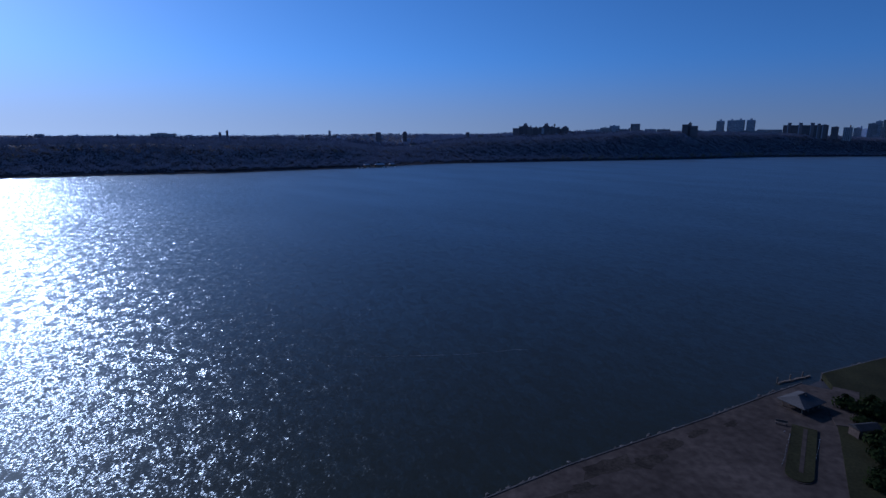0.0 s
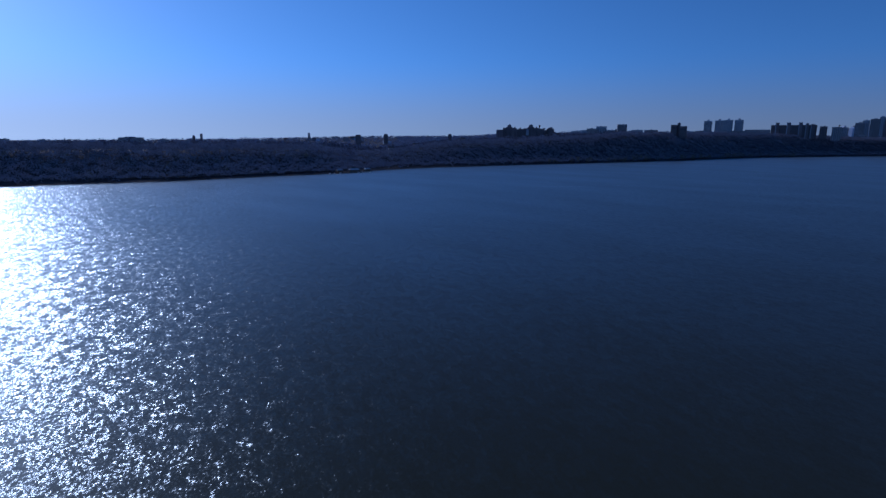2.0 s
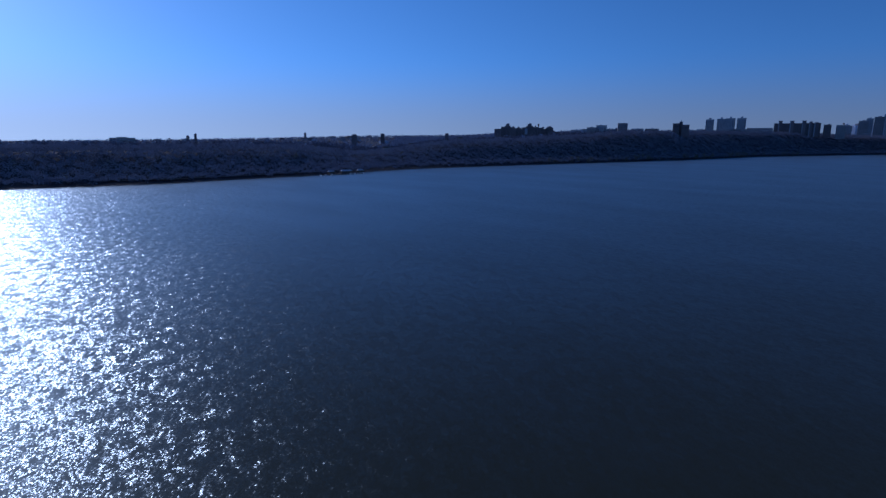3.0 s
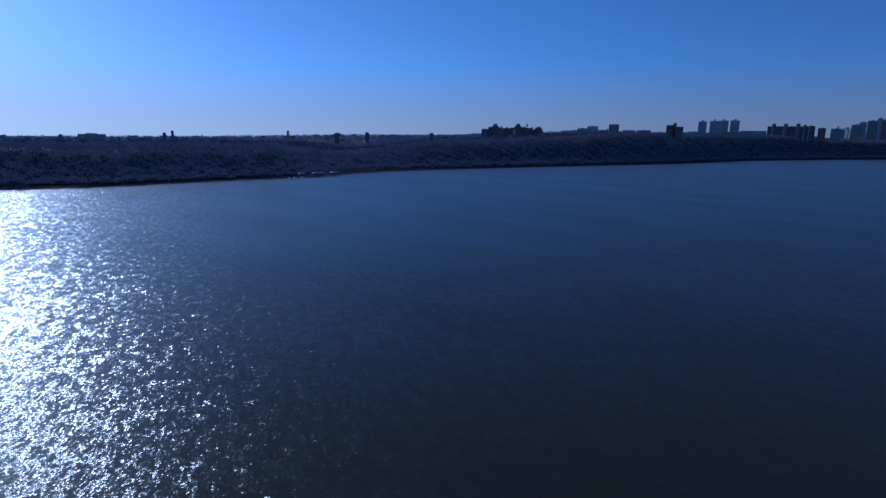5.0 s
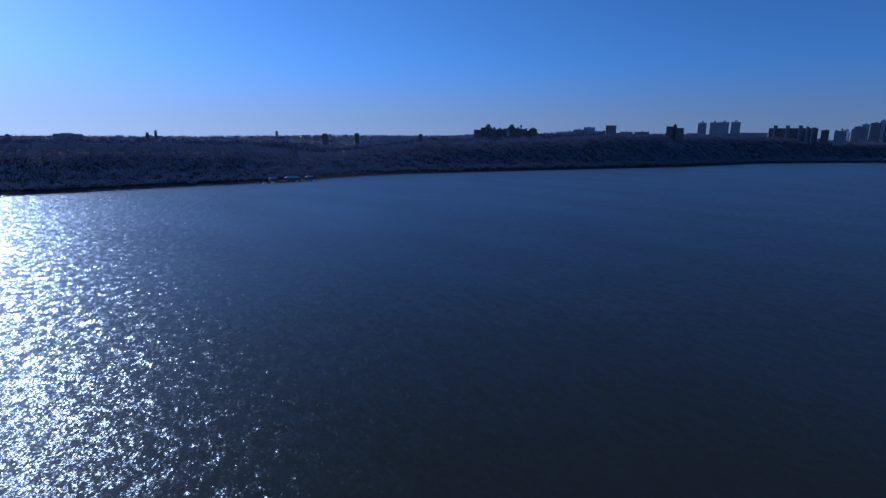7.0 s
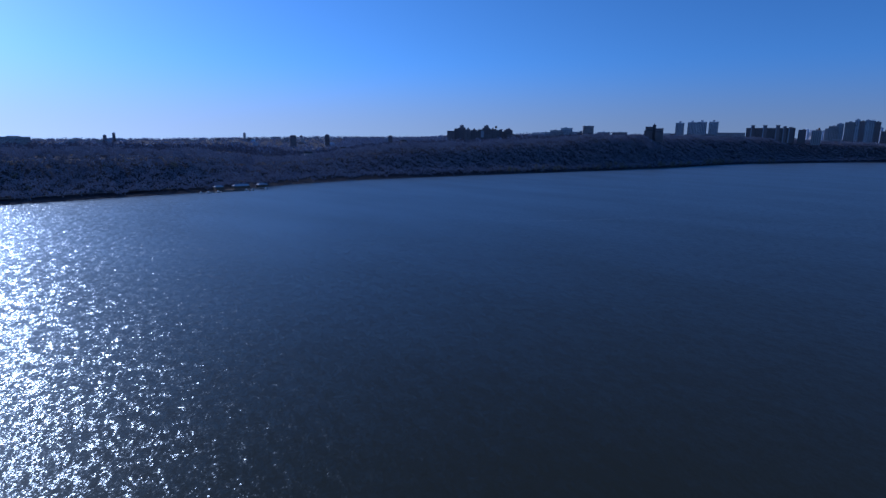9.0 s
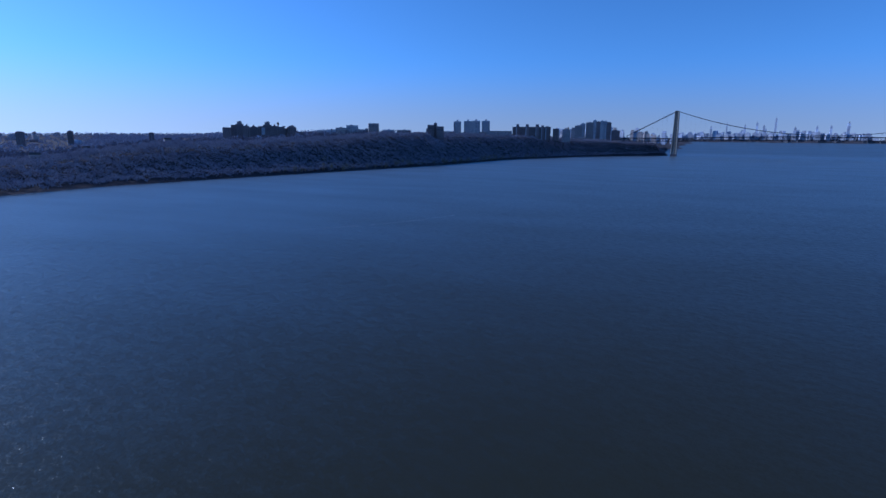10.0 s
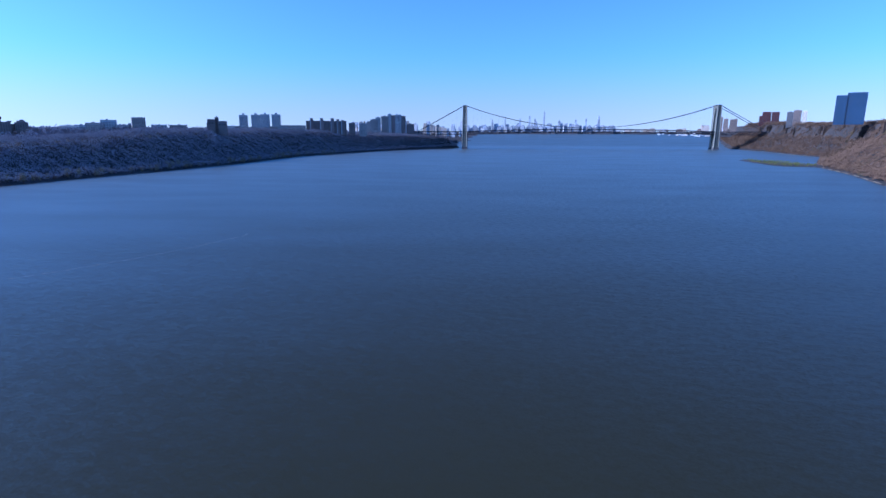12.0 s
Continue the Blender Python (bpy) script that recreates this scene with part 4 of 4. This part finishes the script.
# ---------------------------------------------------------------- the far boat landing
landing = thing("boat_landing", -268, 900, 0, 35, "small timber boat landing on the far shore", "landing")
part("deck", Shape().box(0, 0, 1.6, 46, 9, 0.5), WOOD, landing)
for i in range(10):
    part("pile", Shape().round(-21 + 4.6 * i, -4, -4, 0.25, 0.25, 6, 8), WOOD, landing)
for x, y, w, r in ((-262, 912, 20, 35), (-285, 896, 10, 35), (-240, 930, 12, 40)):
    t = thing("boat_house", x, y, 1.9, r, "dark timber boat house with a white roof", "boat house", "boat houses")
    part("wall", Shape().box(0, 0, 0, w, 7, 3.2), WOOD, t)
    part("roof", Shape().add([(-w / 2 - .5, -4, 3.2), (w / 2 + .5, -4, 3.2), (w / 2 + .5, 4, 3.2), (-w / 2 - .5, 4, 3.2), (-w / 2 + 2, 0, 5.4), (w / 2 - 2, 0, 5.4)],
                             [(0, 1, 5, 4), (2, 3, 4, 5), (1, 2, 5), (3, 0, 4), (3, 2, 1, 0)]), CONCRETE, t)
    part("door", Shape().box(0, -3.55, 0, 2.4, 0.2, 2.4), WOOD, t)


def boat(x, y, rz):
    t = thing("motor_boat", x, y, 0, rz, "white motor boat moored at the landing", "boat", "moored boats")
    sec = [(-3.5, 1.1), (0, 1.25), (2.4, 0.9), (4.2, 0.05)]
    v, f = [], []
    for px_, hw in sec:
        v += [(px_, -hw, 0.9), (px_, -hw * 0.6, -0.3), (px_, hw * 0.6, -0.3), (px_, hw, 0.9)]
    for i in range(3):
        a = i * 4
        f += [(a, a + 4, a + 5, a + 1), (a + 1, a + 5, a + 6, a + 2), (a + 2, a + 6, a + 7, a + 3), (a + 3, a + 7, a + 4, a)]
    f += [(0, 1, 2, 3), (15, 14, 13, 12)]
    part("hull", Shape().add(v, f), WHITE, t)
    part("cabin", Shape().box(-0.4, 0, 0.9, 2.6, 1.7, 1.2, taper=0.8), WHITE, t)
    part("windscreen", Shape().box(0.95, 0, 1.1, 0.15, 1.4, 0.7), TINT, t)
    return t


for k, (x, y) in enumerate(((-290, 872), (-281, 880), (-253, 899), (-247, 906), (-233, 918), (-298, 868))):
    boat(x, y, 30 + 17 * k)
for x, y, w in ((-205, 1180, 13), (-150, 1290, 9), (-30, 1330, 11)):
    t = thing("valley_house", x, y, gz(x, y) - 1, 10, "pale gabled house in the wooded valley", "house", "valley houses")
    part("wall", Shape().box(0, 0, 0, w, 8, 14), TAN, t)
    part("roof", Shape().add([(-w / 2 - .5, -4.6, 14), (w / 2 + .5, -4.6, 14), (w / 2 + .5, 4.6, 14), (-w / 2 - .5, 4.6, 14), (-w / 2 - .5, 0, 17), (w / 2 + .5, 0, 17)],
                             [(0, 1, 5, 4), (2, 3, 4, 5), (1, 2, 5), (3, 0, 4), (3, 2, 1, 0)]), SHINGLE, t)
    for i in range(3):
        part("window", Shape().box(-w / 3 + i * w / 3, -4.05, 9, 1.2, 0.2, 1.6), TINT, t)


def ribbon(name, line, width, z, mat, label, category):
    """A level strip laid along a shoreline."""
    s = Shape()
    for (ax, ay), (bx, by) in zip(line[:-1], line[1:]):
        s.beam((ax, ay, z), (bx, by, z), width, 0.5)
    ob = part(name, s, mat)
    return tagged(ob, label, category, kind="structure")


ribbon("shore_path", [(-560, 716), (-484, 752), (-400, 828), (-340, 876), (-300, 912)], 5, 4.6, SAND, "pale path along the far shore", "path")
ribbon("beach", [(895, 297), (1123, 349), (1275, 395), (1360, 421), (1500, 437), (1700, 447), (1943, 475), (2084, 559), (2395, 697), (2540, 797)], 3, 0.45, SAND, "narrow pale beach below the cliff", "beach")


# ---------------------------------------------------------------- shoreline trees
def tree(name, size, quads, leaf, seed, label):
    t = thing(name, 0, 0, 0, 0, label, "tree")
    r = random.Random(seed)
    s = Shape().round(0, 0, -0.5, size * 0.045, size * 0.02, size * 0.65, 7)
    for k in range(7):
        a, z = r.uniform(0, 6.28), size * r.uniform(0.28, 0.6)
        s.beam((0, 0, z), (math.cos(a) * size * 0.24, math.sin(a) * size * 0.24, z + size * r.uniform(0.14, 0.3)), size * 0.018)
    part("trunk", s, BARK, t)
    one = np.array([size * 0.3])
    v, f = crowns(np.zeros(1), np.zeros(1), np.array([size * 0.18]), one, np.array([size * 0.8]), quads, seed)
    part("crown", from_arrays("crown", v, f, leaf), leaf, t)
    return t


px, py = scatter(220, 610, 690, 1520, 1590, lambda x, y: (off_line(x, y, EAST) > 70) & (x * 0.485 + y * 0.875 < 1690), 45)
wood("ridge_trees", px, py, 5.0, 7.5, 40, TWIGS, 46, "tall bare trees below the monastery")
bare = tree("shore_tree", 12, 110, SPRING, 41, "pale budding tree at the foot of the wooded bank")
bare.matrix_basis = pose(150, 1233, 2)
tagged(bare, group="shoreline trees")
rr = random.Random(42)
for k in range(90):
    x = rr.uniform(120, 1150)
    y = float(np.interp(x, EAST[:, 0], EAST[:, 1])) + rr.choice((rr.uniform(3, 12), rr.uniform(6, 26)))
    copy_thing(bare, pose(x, y, gz(x, y) - 0.4, 0, 0, rr.uniform(0, 360)) @ Matrix.Scale(rr.uniform(0.7, 1.25), 4))


# ---------------------------------------------------------------- the near landing: car park, pavilion, sea wall


def poly_slab(name, pts, z0, z1, mat, label, category, kind="structure"):
    n = len(pts)
    v = [(x, y, z0) for x, y in pts] + [(x, y, z1) for x, y in pts]
    f = [tuple(range(n - 1, -1, -1)), tuple(range(n, 2 * n))] + [(i, (i + 1) % n, n + (i + 1) % n, n + i) for i in range(n)]
    return tagged(part(name, Shape().add(v, f), mat), label, category, kind=kind)


poly_slab("pavement", [(-330, -250), (-60, -230), (-66, -40), (-74, -24), (-80.5, -19.9), (-93, -26.2), (-111, -35.7), (-146, -52.7), (-162, -61.7), (-330, -147.1)], 0.5, 2.35, ASPHALT, "worn grey car park beside the river", "car park")
poly_slab("lawn", [(-101, -62), (-89, -44), (-84, -36), (-77, -30), (-71, -14.3), (-56, -8.3), (-46, -4.3), (20, 22.7), (60, -120), (-115, -120)], 1.0, 2.47, GRASS, "dark green lawn beside the car park", "lawn")
poly_slab("path", [(-86.5, -39.5), (-82, -30), (-74, -22), (-70, -25), (-77, -34), (-80, -41)], 1.0, 2.56, ASPHALT, "worn path round the pavilion", "path")

median = thing("median_island", -99.6, -48.2, 2.35, -127, "long grassy median with pale kerbs in the car park", "median")
part("kerb", Shape().box(0, 0, -0.3, 20, 4.8, 0.42).round(10, 0, -0.3, 2.4, 2.4, 0.41, 16), ASPHALT, median)
part("grass", Shape().box(0, 0, 0.1, 19.8, 4.4, 0.16).round(9.9, 0, 0.1, 2.2, 2.2, 0.15, 16), GRASS, median)
part("walkway", Shape().box(0, 0.2, 0.2, 18, 0.7, 0.1), ASPHALT, median)
post = thing("bollard", -99, -42, 2.3, 0, "short weathered concrete bollard beside the median", "bollard", "bollards by the median")
part("post", Shape().round(0, 0, 0, 0.09, 0.08, 0.42, 8), STONE, post)
part("cap", Shape().round(0, 0, 0.42, 0.1, 0.04, 0.06, 8), CONCRETE, post)
rr = random.Random(51)
for k in range(11):
    copy_thing(post, pose(-98.6 - 0.80 * k + rr.uniform(-.1, .1), -43.2 - 0.98 * k, 2.3))
for k in range(7):
    copy_thing(post, pose(-94.0 - 0.85 * k, -45.2 - 1.02 * k, 2.35))


def pavilion():
    t = thing("picnic_pavilion", -88.5, -31.5, 2.35, 25, "open picnic pavilion with a pale hipped roof", "pavilion")
    t.scale = (0.68, 0.68, 0.6)
    part("floor", Shape().box(0, 0, 0, 11, 8, 0.15), ASPHALT, t)
    for x in (-4.6, -1.5, 1.5, 4.6):
        for y in (-3.1, 3.1):
            part("post", Shape().box(x, y, 0.15, 0.3, 0.3, 2.6), WOOD, t)
    s = Shape().add([(-6, -4.5, 2.7), (6, -4.5, 2.7), (6, 4.5, 2.7), (-6, 4.5, 2.7), (-6, -4.5, 2.95), (6, -4.5, 2.95), (6, 4.5, 2.95), (-6, 4.5, 2.95), (-2.2, 0, 5.3), (2.2, 0, 5.3)],
                    [(3, 2, 1, 0), (0, 1, 5, 4), (1, 2, 6, 5), (2, 3, 7, 6), (3, 0, 4, 7), (4, 5, 9, 8), (5, 6, 9), (6, 7, 8, 9), (7, 4, 8)])
    roof = part("roof", s, SHINGLE, t, "pale sheet-metal hipped roof")
    part("ridge_cap", Shape().beam((-2.3, 0, 5.36), (2.3, 0, 5.36), 0.4, 0.14), ROOFING, roof)
    part("vent", Shape().box(0.4, -0.9, 4.7, 0.5, 0.5, 0.7), ROOFING, roof)
    for x in (-2.5, 2.5):
        table = thing("picnic_table", -88.5, -31.5, 2.45, 25, "weathered wooden picnic table under the pavilion", "table", "picnic tables")
        table.matrix_basis = pose(-88.5, -31.5, 2.45, 0, 0, 25) @ pose(x * 0.68, 0, 0)
        part("tabletop", Shape().box(0, 0, 0.7, 1.8, 0.75, 0.06), WOOD, table)
        for y in (-0.7, 0.7):
            part("bench", Shape().box(0, y, 0.42, 1.8, 0.28, 0.05), WOOD, table)
        for sx in (-0.6, 0.6):
            part("trestle", Shape().beam((sx, -0.7, 0), (sx, 0.2, 0.7), 0.1).beam((sx, 0.7, 0), (sx, -0.2, 0.7), 0.1), WOOD, table)
    return t


pavilion()
bench = thing("park_bench", -99.5, -38.5, 2.35, 0, "weathered wooden park bench at the car park edge", "bench")
bench.matrix_basis = pose(-97.6, -38.8, 2.35, 0, 0, -30)
part("seat", Shape().box(0, 0, 0.42, 2.2, 0.45, 0.06), WOOD, bench)
part("backrest", Shape().box(0, 0.25, 0.5, 2.2, 0.06, 0.45), WOOD, bench)
for sx in (-0.9, 0.9):
    part("leg", Shape().box(sx, 0, 0, 0.1, 0.4, 0.42), STEEL_DARK, bench)

hut = thing("park_hut", -83.5, -43.2, 2.45, 8, "low dark timber park hut on the lawn", "hut")
hut.scale = (0.75, 0.6, 0.7)
part("wall", Shape().box(0, 0, 0, 6.4, 4, 2.2), BARK, hut)
part("end_wall", Shape().box(-3.3, 0, 0, 0.2, 3.9, 2.2), BARK, hut)
part("roof", Shape().add([(-3.6, -2.4, 2.6), (3.6, -2.4, 2.6), (3.6, 2.4, 2.6), (-3.6, 2.4, 2.6), (-3.6, 0, 3.6), (3.6, 0, 3.6)],
                         [(0, 1, 5, 4), (2, 3, 4, 5), (1, 2, 5), (3, 0, 4), (3, 2, 1, 0)]), ROOFING, hut)
part("door", Shape().box(1, -2.05, 0, 0.9, 0.12, 2.0), STEEL_DARK, hut)

bush = thing("bush", 0, 0, 0, 0, "dense dark green bush on the lawn", "bush", "bushes on the lawn")
v, f = crowns(np.zeros(3), np.array([0.0, 0.9, -0.7]), np.zeros(3), np.array([1.5, 1.1, 1.2]), np.array([2.6, 1.9, 2.0]), 160, 61)
part("leaves", from_arrays("leaves", v, f, GREEN), GREEN, bush)
part("stem", Shape().round(0, 0, -0.3, 0.12, 0.06, 1.2, 6), BARK, bush)
bush.matrix_basis = pose(-88, -52, 2.4)
for x, y, k in ((-79, -33, 1.3), (-76, -36, 1.5), (-73, -33, 1.2), (-92, -58, 1.0), (-95, -60, 0.8), (-84, -48, 1.3), (-78, -46, 1.6), (-70, -40, 1.4), (-81, -39.5, 0.9)):
    copy_thing(bush, pose(x, y, 2.4, 0, 0, 40 * k) @ Matrix.Scale(k, 4))

# sea wall with rough stones along its foot
WALL = [(-330, -147), (-162, -61.5), (-146, -52.5), (-111, -35.5), (-93, -26), (-80, -19.5)]
wall_a = tagged(part("sea_wall", Shape(), STONE), "low grey sea wall along the car park", "sea wall", kind="structure")
s = Shape()
for a, b in zip(WALL[:-1], WALL[1:]):
    s.beam((*a, 1.15), (*b, 1.15), 0.3, 2.6)
wall_a.data = s.mesh("sea_wall", STONE)
WALL2 = [(-71, -14), (-56, -8), (-46, -4), (20, 23), (100, 55)]
s = Shape()
for a, b in zip(WALL2[:-1], WALL2[1:]):
    s.beam((*a, 1.05), (*b, 1.05), 0.34, 2.5)
tagged(part("sea_wall", s, STONE), "low grey sea wall along the lawn", "sea wall", kind="structure")


def rock_mesh(seed):
    bm = bmesh.new()
    bmesh.ops.create_icosphere(bm, subdivisions=1, radius=0.6)
    r = random.Random(seed)
    for vtx in bm.verts:
        vtx.co *= r.uniform(0.75, 1.2)
        vtx.co.z *= 0.7
    me = bpy.data.meshes.new("rock")
    bm.to_mesh(me)
    bm.free()
    me.materials.append(STONE)
    return me


rocks = [rock_mesh(70 + k) for k in range(4)]
rr = random.Random(77)
for k in range(260):
    line = WALL if k % 4 else WALL2
    i = rr.randrange(1, len(line) - 1)
    q = rr.random()
    (ax, ay), (bx, by) = line[i], line[i + 1]
    n = math.hypot(bx - ax, by - ay)
    out = rr.uniform(0.5, 2.2)
    o = part("rock", rocks[k % 4], STONE, wall_a)
    o.matrix_basis = pose(ax + q * (bx - ax) - (by - ay) / n * out, ay + q * (by - ay) + (bx - ax) / n * out, rr.uniform(0.0, 1.0), rr.uniform(0, 60), 0, rr.uniform(0, 360)) @ Matrix.Scale(rr.uniform(0.6, 1.3), 4)

# weedy patches where the asphalt has broken up along the wall
rr = random.Random(83)
for x, y, size in ((-139, -53, 5.5), (-131, -51.5, 4.0), (-124, -46, 3.2), (-152, -63, 4.5), (-117, -42, 2.6), (-145, -59, 2.8), (-108, -38.5, 2.0)):
    pts = []
    for i in range(14):
        a = 2 * math.pi * i / 14
        k = size * rr.uniform(0.55, 1.1)
        u, v_ = k * math.cos(a) * 1.3, k * math.sin(a) * 0.5
        pts.append((x + u * 0.89 - v_ * 0.45, y + u * 0.45 + v_ * 0.89))
    poly_slab("weedy_patch", pts, 2.2, 2.36 + 0.004 * rr.random(), SOIL, "dark weedy patch in broken asphalt", "weeds")
boom = thing("log_boom", -78, -13.5, 0.1, 20, "dark floating log boom off the boat ramp", "log boom")
for k in range(5):
    part("log", Shape().beam((-5 + 2.4 * k, 0.25 * (k % 2), 0), (-2.8 + 2.4 * k, 0.25 * ((k + 1) % 2), 0), 0.5), WOOD, boom)
for k in range(3):
    part("pile", Shape().round(-4.6 + 4.6 * k, 0.6, -3, 0.18, 0.16, 4.4, 8), WOOD, boom)

# a faint broken line of foam drifting on the river
FOAM = surface("thin_foam", (0.25, 0.26, 0.26), 0.8, big=0.2, small=2.0, spread=0.3)
rr = random.Random(97)


def foam_line(x, end, course, broad):
    """A broken line of thin foam from x to end along a course y(x)."""
    s = Shape()
    while x < end:
        n = rr.uniform(1.5, 6.0)
        turn = math.degrees(math.atan2(course(x + 1) - course(x - 1), 2))
        s.box(x, course(x) + rr.uniform(-0.35, 0.35), 0.0, n, broad * rr.uniform(0.12, 0.34), 0.03, turn + rr.uniform(-6, 6), taper=0.7)
        x += n * rr.uniform(0.7, 1.5)
    return tagged(part("foam_line", s, FOAM), "faint broken foam line drifting on the river", "foam", kind="stuff")


foam_line(8.0, 156.0, lambda x: 627.5 + 0.0016 * (x - 48) ** 2, 0.9)
foam_line(-192.0, -142.0, lambda x: 3.0 + 0.0026 * (x + 186) ** 2, 0.4)
